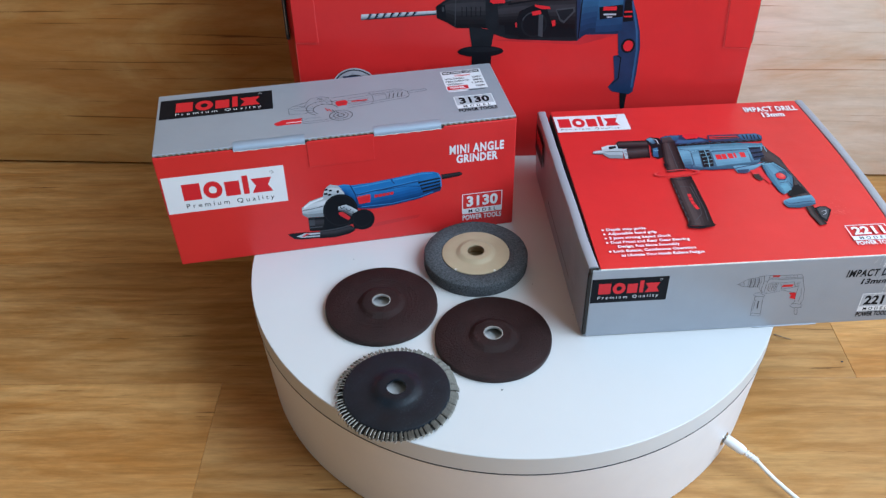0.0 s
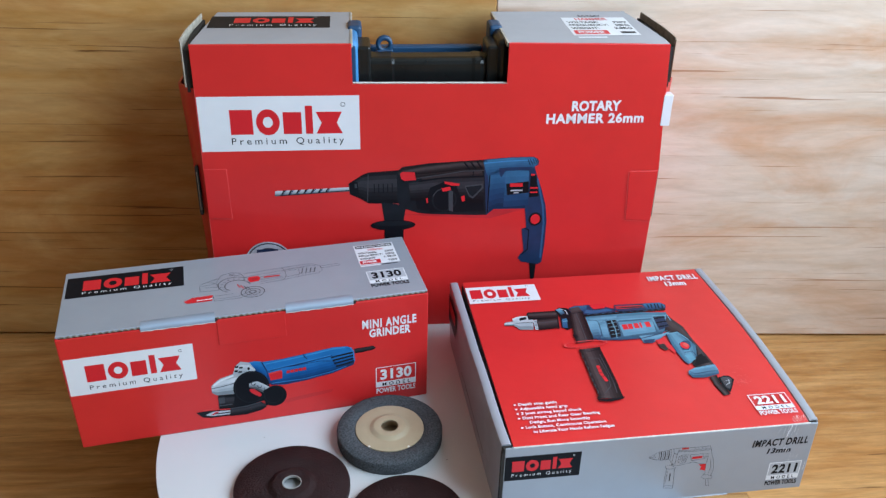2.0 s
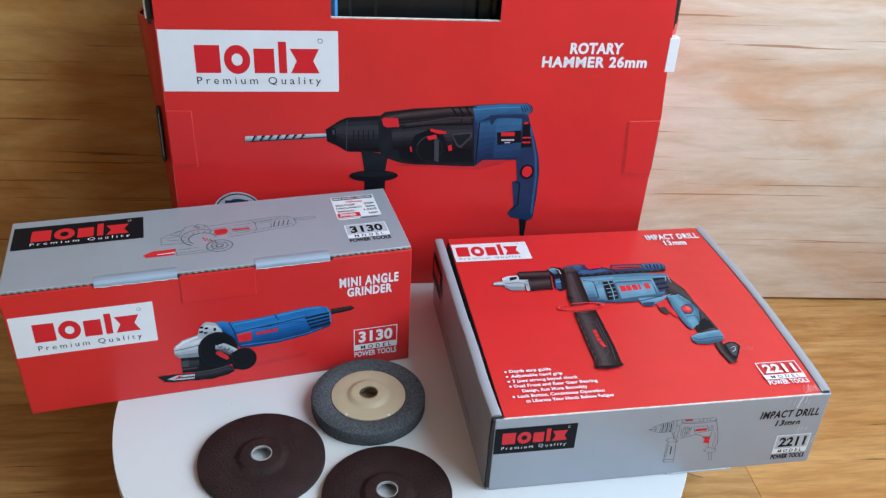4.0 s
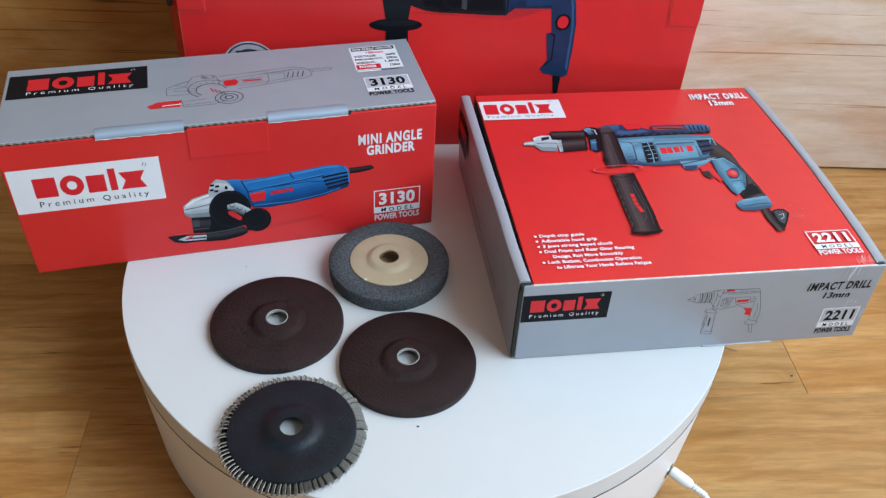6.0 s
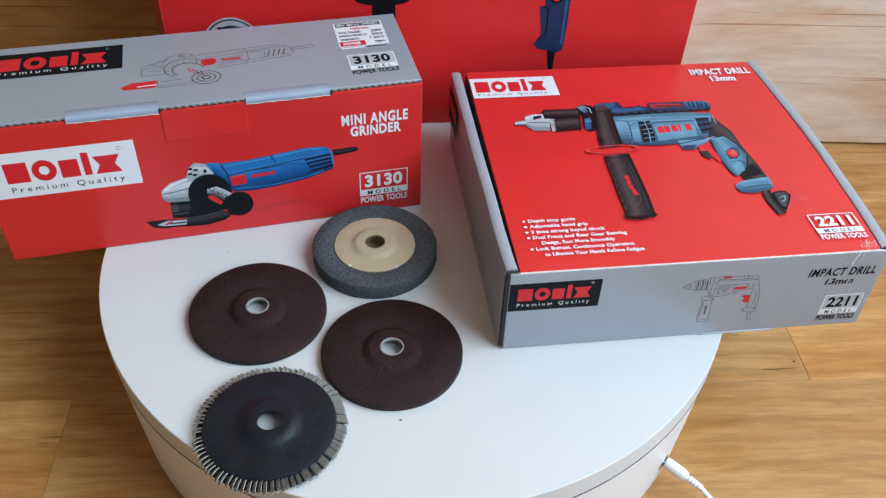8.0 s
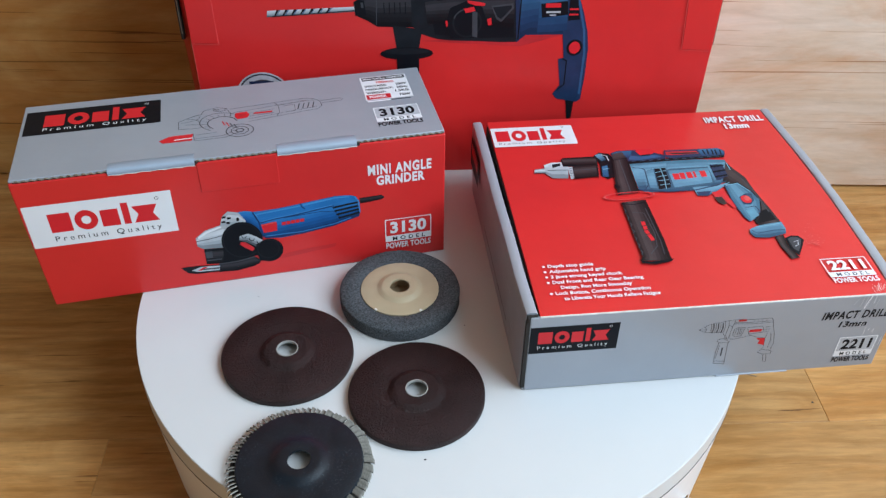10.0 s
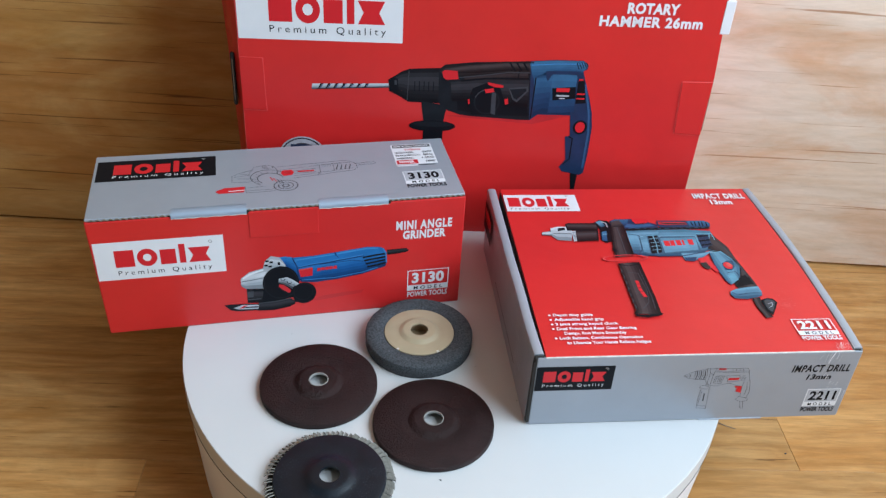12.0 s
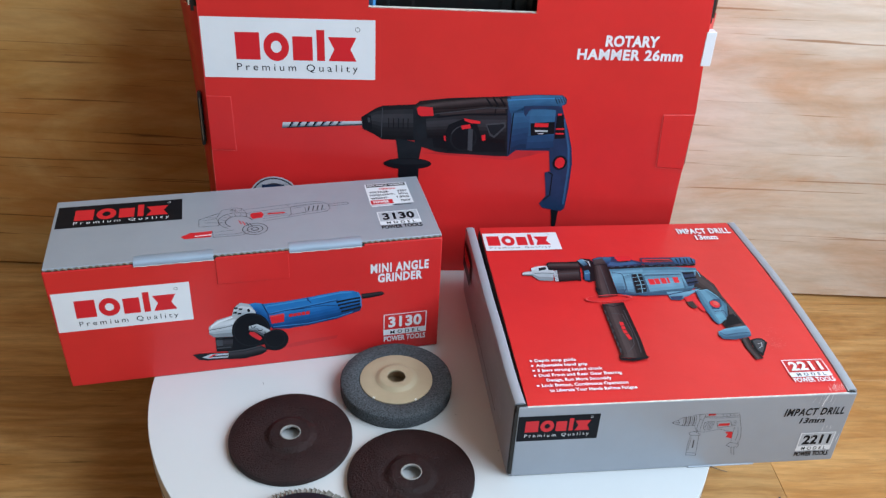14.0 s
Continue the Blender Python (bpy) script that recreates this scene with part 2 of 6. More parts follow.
# ---- building helpers ----
def link(name, bm, mats, parent=None, m=None, smooth=False):
    data = bpy.data.meshes.new(name)
    bmesh.ops.recalc_face_normals(bm, faces=bm.faces)
    bm.to_mesh(data)
    bm.free()
    for k in (mats if isinstance(mats, (list, tuple)) else [mats]):
        data.materials.append(k)
    if smooth:
        for p in data.polygons:
            p.use_smooth = True
    ob = new(name, data)
    if parent is not None:
        ob.parent = parent
    if m is not None:
        ob.matrix_basis = m
    return ob


def part(name, bm, mats, parent, label="", m=None, smooth=False):
    return tagged(link(name, bm, mats, parent, m, smooth), label)


def thing(name, m, label, category, group=""):
    ob = new(name)
    ob.empty_display_size = 0.02
    ob.matrix_world = m
    return tagged(ob, label, category, group)


def block(x0, x1, y0, y1, z0, z1, bevel=0.0, seg=2, bm=None):
    own = bmesh.new()
    bmesh.ops.create_cube(own, size=1, matrix=Matrix.Translation(((x0 + x1) / 2, (y0 + y1) / 2, (z0 + z1) / 2)) @ Matrix.Diagonal((x1 - x0, y1 - y0, z1 - z0, 1)))
    if bevel:
        bmesh.ops.bevel(own, geom=own.edges[:], offset=bevel, segments=seg, affect="EDGES", profile=0.5)
    if bm is None:
        return own
    merge(bm, own)
    return bm


def merge(bm, other):
    data = bpy.data.meshes.new("tmp")
    other.to_mesh(data)
    other.free()
    bm.from_mesh(data)
    bpy.data.meshes.remove(data)


def slab(points, z0, z1, bevel=0.0):
    """An outline in x and y, raised from z0 to z1."""
    bm = bmesh.new()
    low = [bm.verts.new((x, y, z0)) for x, y in points]
    high = [bm.verts.new((x, y, z1)) for x, y in points]
    bm.faces.new(low[::-1])
    top = bm.faces.new(high)
    n = len(points)
    for k in range(n):
        bm.faces.new((low[k], low[(k + 1) % n], high[(k + 1) % n], high[k]))
    if bevel:
        bmesh.ops.bevel(bm, geom=top.edges[:], offset=bevel, segments=2, affect="EDGES", profile=0.5)
    return bm


def lathe(profile, seg=96, closed=True, wobble=0.0):
    """A profile of (radius, height), turned about z; closed joins its ends."""
    bm = bmesh.new()
    rings = []
    for k in range(seg):
        a = 2 * math.pi * k / seg
        rings.append([bm.verts.new((r * math.cos(a), r * math.sin(a), z + wobble * noise.noise((3 * math.cos(a), 3 * math.sin(a), r * 30)))) for r, z in profile])
    n = len(profile)
    for k in range(seg):
        a, b = rings[k], rings[(k + 1) % seg]
        for j in range(n if closed else n - 1):
            i = (j + 1) % n
            bm.faces.new((a[j], b[j], b[i], a[i]))
    bmesh.ops.remove_doubles(bm, verts=bm.verts[:], dist=1e-7)
    return bm


def tube(points, radius, seg=10):
    """A round cable through points."""
    bm = bmesh.new()
    pts = [Vector(p) for p in points]
    last = None
    for k, p in enumerate(pts):
        d = (pts[min(k + 1, len(pts) - 1)] - pts[max(k - 1, 0)]).normalized()
        side = d.cross(Vector((0, 0, 1)))
        side = side.normalized() if side.length > 1e-4 else Vector((1, 0, 0))
        up = side.cross(d)
        r = radius(k / (len(pts) - 1)) if callable(radius) else radius
        ring = [bm.verts.new(p + r * (math.cos(a) * side + math.sin(a) * up)) for a in [2 * math.pi * j / seg for j in range(seg)]]
        if last:
            for j in range(seg):
                bm.faces.new((last[j], last[(j + 1) % seg], ring[(j + 1) % seg], ring[j]))
        else:
            bm.faces.new(ring)
        last = ring
    bm.faces.new(last[::-1])
    return bm


def flat_smooth(ob, angle=35):
    """Smooth shading but for edges sharper than the angle."""
    ob.data.shade_smooth()
    bm = bmesh.new()
    bm.from_mesh(ob.data)
    for e in bm.edges:
        if len(e.link_faces) == 2 and e.calc_face_angle(0) > radians(angle):
            e.smooth = False
    bm.to_mesh(ob.data)
    bm.free()
    return ob


# ---- print on flat faces, in millimetres along the face ----
LAYER = 0.00006


class Print:
    """Flat printed shapes on one face, each ink on a layer of its own."""

    def __init__(self):
        self.bm, self.mats, self.lift = bmesh.new(), [], 0.0

    def ink(self, m):
        if m not in self.mats:
            self.mats.append(m)
        return self.mats.index(m)

    def poly(self, m, layer, pts, dx=0, dy=0):
        self.lift += 4e-7
        f = self.bm.faces.new([self.bm.verts.new(((x + dx) / 1000, (y + dy) / 1000, LAYER * layer + self.lift)) for x, y in pts])
        if f.calc_area() and f.normal.z < 0:
            f.normal_flip()
        f.material_index = self.ink(m)
        return self

    def rect(self, m, layer, x0, y0, x1, y1, lean=0.0):
        return self.poly(m, layer, [(x0, y0), (x1, y0), (x1 + lean, y1), (x0 + lean, y1)])

    def oval(self, m, layer, cx, cy, rx, ry, turn=0.0, inner=0.0, start=0.0, end=360.0):
        n = 40
        c, s = math.cos(radians(turn)), math.sin(radians(turn))

        def at(k, f):
            a = radians(start + (end - start) * k / n)
            x, y = f * rx * math.cos(a), f * ry * math.sin(a)
            return cx + c * x - s * y, cy + s * x + c * y

        if not inner:
            return self.poly(m, layer, [at(k, 1) for k in range(n)])
        for k in range(n):
            self.poly(m, layer, [at(k, 1), at(k + 1, 1), at(k + 1, inner), at(k, inner)])
        return self

    def line(self, m, layer, pts, w):
        for (x0, y0), (x1, y1) in zip(pts, pts[1:]):
            d = math.hypot(x1 - x0, y1 - y0) or 1
            nx, ny, ex, ey = -(y1 - y0) / d * w / 2, (x1 - x0) / d * w / 2, (x1 - x0) / d * w / 3, (y1 - y0) / d * w / 3
            self.poly(m, layer, [(x0 + nx - ex, y0 + ny - ey), (x0 - nx - ex, y0 - ny - ey), (x1 - nx + ex, y1 - ny + ey), (x1 + nx + ex, y1 + ny + ey)])
        return self

    def shade(self, inks, layer, a, b):
        """Bands of ink from the outline a to the outline b, which have as many points."""
        n = len(inks)
        for k, m in enumerate(inks):
            u, v = k / n, (k + 1) / n
            one_side = [(p[0] + (q[0] - p[0]) * u, p[1] + (q[1] - p[1]) * u) for p, q in zip(a, b)]
            other = [(p[0] + (q[0] - p[0]) * v, p[1] + (q[1] - p[1]) * v) for p, q in zip(a, b)]
            self.poly(m, layer, one_side + other[::-1])
        return self

    def make(self, name, parent, m, label=""):
        for f in self.bm.faces:
            f.normal_update()
            if f.normal.z < 0:
                f.normal_flip()
        data = bpy.data.meshes.new(name)
        self.bm.to_mesh(data)
        self.bm.free()
        for k in self.mats:
            data.materials.append(k)
        ob = new(name, data)
        ob.parent, ob.matrix_basis = parent, m
        return tagged(ob, label)


def lettering(name, words, ink, parent, face, x0, y0, x1, y1, layer=3, bold=0.025, lean=0.0, gap=1.0):
    """Words set to fill a box of millimetres on a face."""
    curve = bpy.data.curves.new("words", "FONT")
    curve.body, curve.resolution_u, curve.space_character, curve.shear, curve.offset = words, 3, gap + 1.6 * bold, lean, 1.5 * bold
    tmp = new("words", curve)
    bpy.context.view_layer.update()
    data = bpy.data.meshes.new_from_object(tmp.evaluated_get(bpy.context.evaluated_depsgraph_get()))
    bpy.data.objects.remove(tmp)
    bpy.data.curves.remove(curve)
    co = np.empty(len(data.vertices) * 3)
    data.vertices.foreach_get("co", co)
    co = co.reshape(-1, 3)
    faces = [tuple(p.vertices) for p in data.polygons]
    bpy.data.meshes.remove(data)
    lo, hi = co[:, :2].min(0), co[:, :2].max(0)
    x = x0 + (co[:, 0] - lo[0]) / (hi[0] - lo[0]) * (x1 - x0)
    y = y0 + (co[:, 1] - lo[1]) / (hi[1] - lo[1]) * (y1 - y0)
    verts = [(a / 1000, b / 1000, LAYER * layer) for a, b in zip(x, y)]
    data = bpy.data.meshes.new(name)
    data.from_pydata(verts, [], faces)
    data.materials.append(ink)
    ob = new(name, data)
    ob.parent, ob.matrix_basis = parent, face
    return ob


def brand_shapes(parent, face, x0, y0, x1, y1, ink, under, layer=2):
    """The maker's mark as plain shapes: blocks and a ring."""
    p, w, h = Print(), x1 - x0, y1 - y0
    p.rect(ink, layer, x0, y0, x0 + 0.2 * w, y0 + 0.88 * h)
    p.oval(ink, layer, x0 + 0.335 * w, y0 + 0.43 * h, 0.105 * w, 0.46 * h, inner=0.42)
    p.rect(ink, layer, x0 + 0.47 * w, y0, x0 + 0.635 * w, y0 + 0.78 * h)
    p.rect(ink, layer, x0 + 0.67 * w, y0, x0 + 0.735 * w, y0 + h)
    p.poly(ink, layer, [(x0 + 0.765 * w, y0), (x1, y0), (x0 + 0.95 * w, y0 + 0.39 * h), (x1, y0 + 0.78 * h), (x0 + 0.765 * w, y0 + 0.78 * h), (x0 + 0.815 * w, y0 + 0.39 * h)])
    return p.make("brand_mark", parent, face)


def number_panel(parent, face, digits, x0, y0, x1, y1, ink, light, dark, filled):
    """A framed model number, a strip with MODEL and a line of words under it."""
    p, h, w = Print(), y1 - y0, x1 - x0
    ys = y0 + 0.34 * h
    p.rect(light, 1, x0, y0 + 0.24 * h, x1, ys + 0.1 * h)
    if filled:
        p.rect(PANEL_GREY, 1, x0, ys + 0.1 * h, x1, y1)
    for a, b, c, d in ((x0, y1 - 0.8, x1, y1), (x0, ys, x0 + 0.8, y1 - 0.8), (x1 - 0.8, ys, x1, y1 - 0.8)):
        p.rect(light, 2, a, b, c, d)
    panel = p.make("number_panel", parent, face)
    one = Matrix.Identity(4)
    lettering("number", digits, ink, panel, one, x0 + 0.11 * w, ys + 0.17 * h, x1 - 0.11 * w, y1 - 0.09 * h, 3, 0.026)
    lettering("caption", "MODEL", dark, panel, one, x0 + 0.16 * w, y0 + 0.27 * h, x1 - 0.14 * w, ys + 0.06 * h, 3, 0.01, gap=1.7)
    lettering("caption", "POWER TOOLS", ink, panel, one, x0 + 0.01 * w, y0, x1 - 0.01 * w, y0 + 0.2 * h, 3, 0.02)
    return panel


def mark_label(parent, face, x0, y0, x1, y1, base, ink, words, mark, caption, label):
    """A label panel with the maker's mark in plain shapes and a caption."""
    panel = Print().rect(base, 1, x0, y0, x1, y1).make("label_panel", parent, face, label)
    one = Matrix.Identity(4)
    brand_shapes(panel, one, *mark, ink, base)
    lettering("caption", "Premium Quality", words, panel, one, *caption, 3, 0.0, gap=1.5)
    r = (y1 - y0) * 0.04
    Print().oval(words, 2, mark[2] + 0.5 * r, mark[3] + 0.4 * r, r, r, inner=0.78).make("registered_ring", panel, one)
    return panel


def front_face(y):
    return Matrix.Translation((0, y, 0)) @ Matrix.Rotation(radians(90), 4, "X")


def top_face(z):
    return Matrix.Translation((0, 0, z))


# ---- the room ----
def structure(name, bm, mats, label):
    return tagged(link(name, bm, mats), label, name.split("_")[0], kind="structure")


T = 0.12
floor = structure("floor", block(ROOM_X0 - T, ROOM_X1 + T, ROOM_Y0 - T, WALL_Y + 0.02 + T, -0.12, -0.0035), GAP, "brown wood-look laminate floor laid in long planks")
back_wall = structure("wall_back", block(ROOM_X0 - T, ROOM_X1 + T, WALL_Y + 0.014, WALL_Y + 0.014 + T, -0.0035, ROOM_Z), GAP, "wall clad with pale orange wood-look boards")
structure("wall_left", block(ROOM_X0 - T, ROOM_X0, ROOM_Y0, WALL_Y + 0.014, -0.0035, ROOM_Z), PLASTER, "plain cream plastered wall")
structure("wall_front", block(ROOM_X0 - T, ROOM_X1 + T, ROOM_Y0 - T, ROOM_Y0, -0.0035, ROOM_Z), PLASTER, "plain cream plastered wall")
bm = block(ROOM_X1, ROOM_X1 + T, ROOM_Y0, WALL_Y + 0.014, -0.0035, WIN_Z0)
block(ROOM_X1, ROOM_X1 + T, ROOM_Y0, WALL_Y + 0.014, WIN_Z1, ROOM_Z, bm=bm)
block(ROOM_X1, ROOM_X1 + T, ROOM_Y0, WIN_Y0, WIN_Z0, WIN_Z1, bm=bm)
block(ROOM_X1, ROOM_X1 + T, WIN_Y1, WALL_Y + 0.014, WIN_Z0, WIN_Z1, bm=bm)
structure("wall_right", bm, PLASTER, "plain cream plastered wall with a window opening")
structure("ceiling", block(ROOM_X0 - T, ROOM_X1 + T, ROOM_Y0 - T, WALL_Y + 0.014 + T, ROOM_Z, ROOM_Z + 0.1), PLASTER, "plain cream ceiling")

# ---- turntable ----
RADIUS = 0.2472
turntable = thing("turntable", pose(0, -0.002, 0), "round white motorised display turntable standing on the floor", "turntable")
part("base", lathe([(0, 0.0), (0.2395, 0.0), (0.2410, 0.002), (0.2468, 0.0940), (0.2466, 0.0943), (0, 0.0943)], 160, False), WHITE_EDGE, turntable, "white drum-shaped base", smooth=True)
part("groove", lathe([(0, 0.0945), (0.2461, 0.0940), (0.2461, 0.0966), (0, 0.0962)], 128, False), INNER_SHADE, turntable, "dark gap between base and plate")
part("seam", lathe([(0.2460, 0.0948), (0.24735, 0.0951), (0.24735, 0.0957), (0.2460, 0.0960)], 160), MID_INK, turntable, "thin dark seam")
part("top_plate", lathe([(0, 0.0962), (0.2469, 0.0962), (RADIUS, 0.0964), (RADIUS, 0.1144), (0.2467, 0.115), (0.20, 0.115), (0, 0.115)], 160, False), WHITE_LAM, turntable, "smooth white round top plate")
for ob in turntable.children:
    flat_smooth(ob, 30)

# ---- grinder carton ----
LG, WG, HG = 0.3252, 0.1083, 0.1234
carton = thing("grinder_carton", pose(-0.1681, 0.0573, TOP, 0, 0, 13.78), "closed red and grey cardboard box for an angle grinder", "box")
bm = block(-LG / 2 - 0.0024, LG / 2, -WG / 2, WG / 2, 0.0003, HG - 0.0026, 0.0012)
for v in bm.verts:
    if v.co.x < 0 and v.co.z < 0.03:
        v.co.x += 0.0030
part("body", bm, RED, carton, "red printed carton sides")

# ---- drill carton ----
LD, WD, HD = 0.275, 0.2544, 0.0754
drill_box = thing("drill_carton", pose(0.1822, 0.0245, TOP, 0, 0, 6.66), "flat red and grey cardboard box for an impact drill", "box")
part("tray", block(-LD / 2 + 0.009, LD / 2 - 0.009, -WD / 2 + 0.003, WD / 2, 0.0003, HD - 0.004, 0.001), INNER_SHADE, drill_box)

# ---- hammer carton ----
WH, HH = 0.120, 0.321
hammer_box = thing("hammer_carton", pose(0.0079, 0.1672, TOP, 0, 0, 3.87), "large upright red cardboard box for a rotary hammer", "box")
part("lid", block(-LG / 2 - 0.0016, LG / 2 - 0.0006, -WG / 2 + 0.0012, WG / 2 - 0.0006, HG - 0.0024, HG, 0.0005, 1), GREY, carton, "grey printed lid")


def wavy_edge(x0, x1, y, z, height=0.0013, period=0.0052, depth=0.002, thick=0.0004):
    """The raw edge of corrugated board: a fluted ribbon."""
    bm, n = bmesh.new(), int((x1 - x0) / period * 8)
    last = None
    for k in range(n + 1):
        x = x0 + (x1 - x0) * k / n
        h = z + height * 0.5 * math.sin(2 * math.pi * (x - x0) / period)
        ring = [bm.verts.new((x, yy, h + dz)) for yy, dz in ((y, 0), (y, thick), (y + depth, thick), (y + depth, 0))]
        if last:
            for j in range(4):
                bm.faces.new((last[j], last[(j + 1) % 4], ring[(j + 1) % 4], ring[j]))
        last = ring
    return bm


for a, b in ((-0.160, -0.0955), (-0.031, 0.0295), (0.092, 0.161)):
    part("fluted_edge", wavy_edge(a, b, -WG / 2 + 0.0002, HG - 0.0016), KRAFT, carton, "raw fluted cardboard edge")
part("edge_liner", block(-LG / 2 + 0.001, LG / 2 - 0.001, -WG / 2 + 0.0009, -WG / 2 + 0.003, HG - 0.0027, HG - 0.0021), INNER_SHADE, carton)


def bent_tab(x0, x1, y, z, down, back):
    """A tab that bends over the front edge of the lid into its slit."""
    bm, rows = bmesh.new(), []
    path = [(y + back, z + 0.0004), (y + 0.002, z + 0.0004), (y + 0.0002, z - 0.0001), (y - 0.0006, z - 0.0014), (y - 0.0005, z - down)]
    n = 14
    for k in range(n + 1):
        x = x0 + (x1 - x0) * k / n
        w = 0.0003 * noise.noise((x * 90, 2.0, z))
        rows.append([bm.verts.new((x, py + w, pz + w)) for py, pz in path] + [bm.verts.new((x, py + 0.0012, pz - 0.0012)) for py, pz in path[::-1]])
    m = len(rows[0])
    for a, b in zip(rows, rows[1:]):
        for j in range(m):
            bm.faces.new((a[j], a[(j + 1) % m], b[(j + 1) % m], b[j]))
    bm.faces.new(rows[0])
    bm.faces.new(rows[-1][::-1])
    return bm


for a, b in ((-0.095, -0.032), (0.030, 0.0915)):
    flat_smooth(part("lid_tab", bent_tab(a, b, -WG / 2, HG, 0.0042, 0.009), GREY_TAB, carton, "bluish grey folded tab"), 50)
    part("slit", block(b, b + 0.0022, -WG / 2 - 0.0004, -WG / 2 + 0.002, HG - 0.004, HG - 0.0012), INNER_SHADE, carton)
    part("torn_edge", wavy_edge(a, b, -WG / 2 - 0.0009, HG - 0.0045, 0.0005, 0.011, 0.001, 0.0003), PAPER_EDGE, carton)
part("tongue", slab([(-0.031, 0.094), (0.029, 0.094), (0.029, 0.1205), (-0.031, 0.1205)], 0, 0.0006, 0.0004), RED, carton, "red tuck-in tongue", front_face(-WG / 2))

GF, GT = front_face(-WG / 2 - 0.00005), top_face(HG + 0.00005)
mark_label(carton, GF, -162, 60, -54, 99.5, WHITE_INK, RED_INK, DARK_INK, (-146, 73, -66, 93), (-145, 63, -66, 69.5), "white label with the maker's red mark")
lettering("title", "MINI ANGLE", WHITE_INK, carton, GF, 99, 89.5, 151, 99.5, 2, 0.026, gap=1.14)
lettering("title", "GRINDER", WHITE_INK, carton, GF, 105.5, 79, 145.5, 88.5, 2, 0.026, gap=1.06)
number_panel(carton, GF, "3130", 111, 11, 151, 42.5, WHITE_INK, WHITE_INK, DARK_INK, False)

# printed picture of the blue angle grinder
p = Print()
p.poly(SHADE_RED, 1, [(16.4, 18.1), (28.9, 22.1), (50.5, 24.2), (69.2, 25.3), (67.4, 21.6), (47.2, 19.6), (25.5, 17.1)])
p.shade(DARKS, 2, [(90.7, 68.9), (98.2, 69), (108.9, 69.4), (111.3, 67.2)], [(91.4, 63.3), (98.1, 63.5), (108.5, 64.7), (111.3, 66.1)])
p.poly(BLUE_INK, 2, [(3.8, 68.7), (24, 69), (43.2, 70.9), (71.4, 74), (83.3, 73.1), (88, 71), (90.6, 66), (91.2, 55.1), (89.6, 50.5), (82.4, 48.5), (68.5, 44), (42.5, 40.2), (24.3, 38.9), (11.1, 40.7)])
p.shade(BLUES, 3, [(5.1, 67.8), (24, 68.8), (43.2, 70.7), (71.4, 73.8), (83.3, 72.9), (88.6, 70.2)], [(11.1, 40.9), (24.3, 39.1), (42.5, 40.4), (68.5, 44.2), (82.4, 48.7), (90.6, 53.4)])
p.poly(BLUE_LITE, 4, [(6.4, 66.5), (23.9, 67.9), (43.1, 69.6), (43, 68), (23.8, 66.3), (7.1, 65)])
p.poly(BLUE_LITE, 4, [(44.6, 70), (71.3, 73.1), (82.5, 72.3), (82.5, 71.1), (71.3, 71.5), (45, 68.1)])
p.line(BLUE_DARK, 4, [(9.8, 57), (23.2, 59.1), (35, 60), (52.9, 62.3), (69.5, 64.4)], 0.9)
p.line(BLUE_LITE, 4, [(10.5, 58), (23.3, 60.2), (35.1, 61.1), (53, 63.4), (68, 65.5)], 0.6)
p.line(BLUE_DARK, 4, [(42.9, 70.9), (43.5, 68), (46, 65.1)], 0.9)
p.line(BLUE_DARK, 4, [(29, 59), (58.8, 60.4), (70.7, 58), (74, 51.5)], 0.6)
p.poly(BLUE_DARK, 4, [(11.7, 44), (24.6, 42.5), (42.7, 44), (68.7, 47.8), (90.6, 53.7), (89.6, 50.5), (68.5, 44), (42.5, 40.2), (11.1, 40.7)])
p.line(BLUE_INK, 5, [(12.5, 42.7), (42.6, 42.5), (68.6, 46.1), (82.5, 50)], 1.0)
p.line(DARK_INK, 5, [(69.1, 62.6), (80, 64.1), (89.7, 65)], 1.9)
p.line(DARK_INK, 5, [(70.4, 59), (81, 60.4), (89.6, 61.5)], 1.9)
p.line(DARK_INK, 5, [(71.7, 55.2), (82.1, 56.8), (89.5, 58)], 1.9)
p.line(DARK_INK, 5, [(73.1, 51.5), (83.2, 53.1), (89.4, 54.5)], 1.9)
p.line(BLUE_LITE, 5, [(87.1, 70.8), (89.7, 65.7), (90.3, 55.3)], 0.8)
p.shade(BLUES[2:], 4, [(-7.5, 70.3), (-1.7, 70.9), (3.9, 69.4), (8, 64.9)], [(-2.1, 59.8), (2.3, 54.7), (5.8, 46.7), (10.6, 41.9)])
p.line(BLUE_LITE, 5, [(-6.8, 69.8), (-1.2, 70.3), (4.4, 68.6), (7.6, 63.8)], 0.8)
p.line(BLUE_DARK, 5, [(4.4, 68.6), (8.4, 57.5), (9.8, 42.4)], 1.1)
p.poly(RED_INK, 5, [(9.6, 55.1), (21.2, 56.4), (22.4, 55.2), (21.8, 47), (11, 46.2)])
p.line(RUBBED_LIT, 6, [(10.1, 54.3), (21.4, 55.5)], 0.8)
p.rect(RED_INK, 5, 26.0, 51.7, 29.3, 54.9, 0.5)
p.rect(RED_INK, 5, 29.8, 51.9, 33.0, 55.2, 0.5)
p.rect(RED_INK, 5, 33.5, 52.2, 36.7, 55.4, 0.5)
p.rect(RED_INK, 5, 37.2, 52.4, 40.4, 55.7, 0.5)
p.rect(RED_INK, 5, 41.0, 52.6, 44.2, 55.9, 0.5)
p.shade(CHROMES[1:5], 4, [(-19.7, 68), (-14.6, 72.5), (-6.8, 70.2), (-2.1, 61.9)], [(-22.2, 59.7), (-14.6, 58.6), (-7.5, 58), (-1.9, 58.6)])
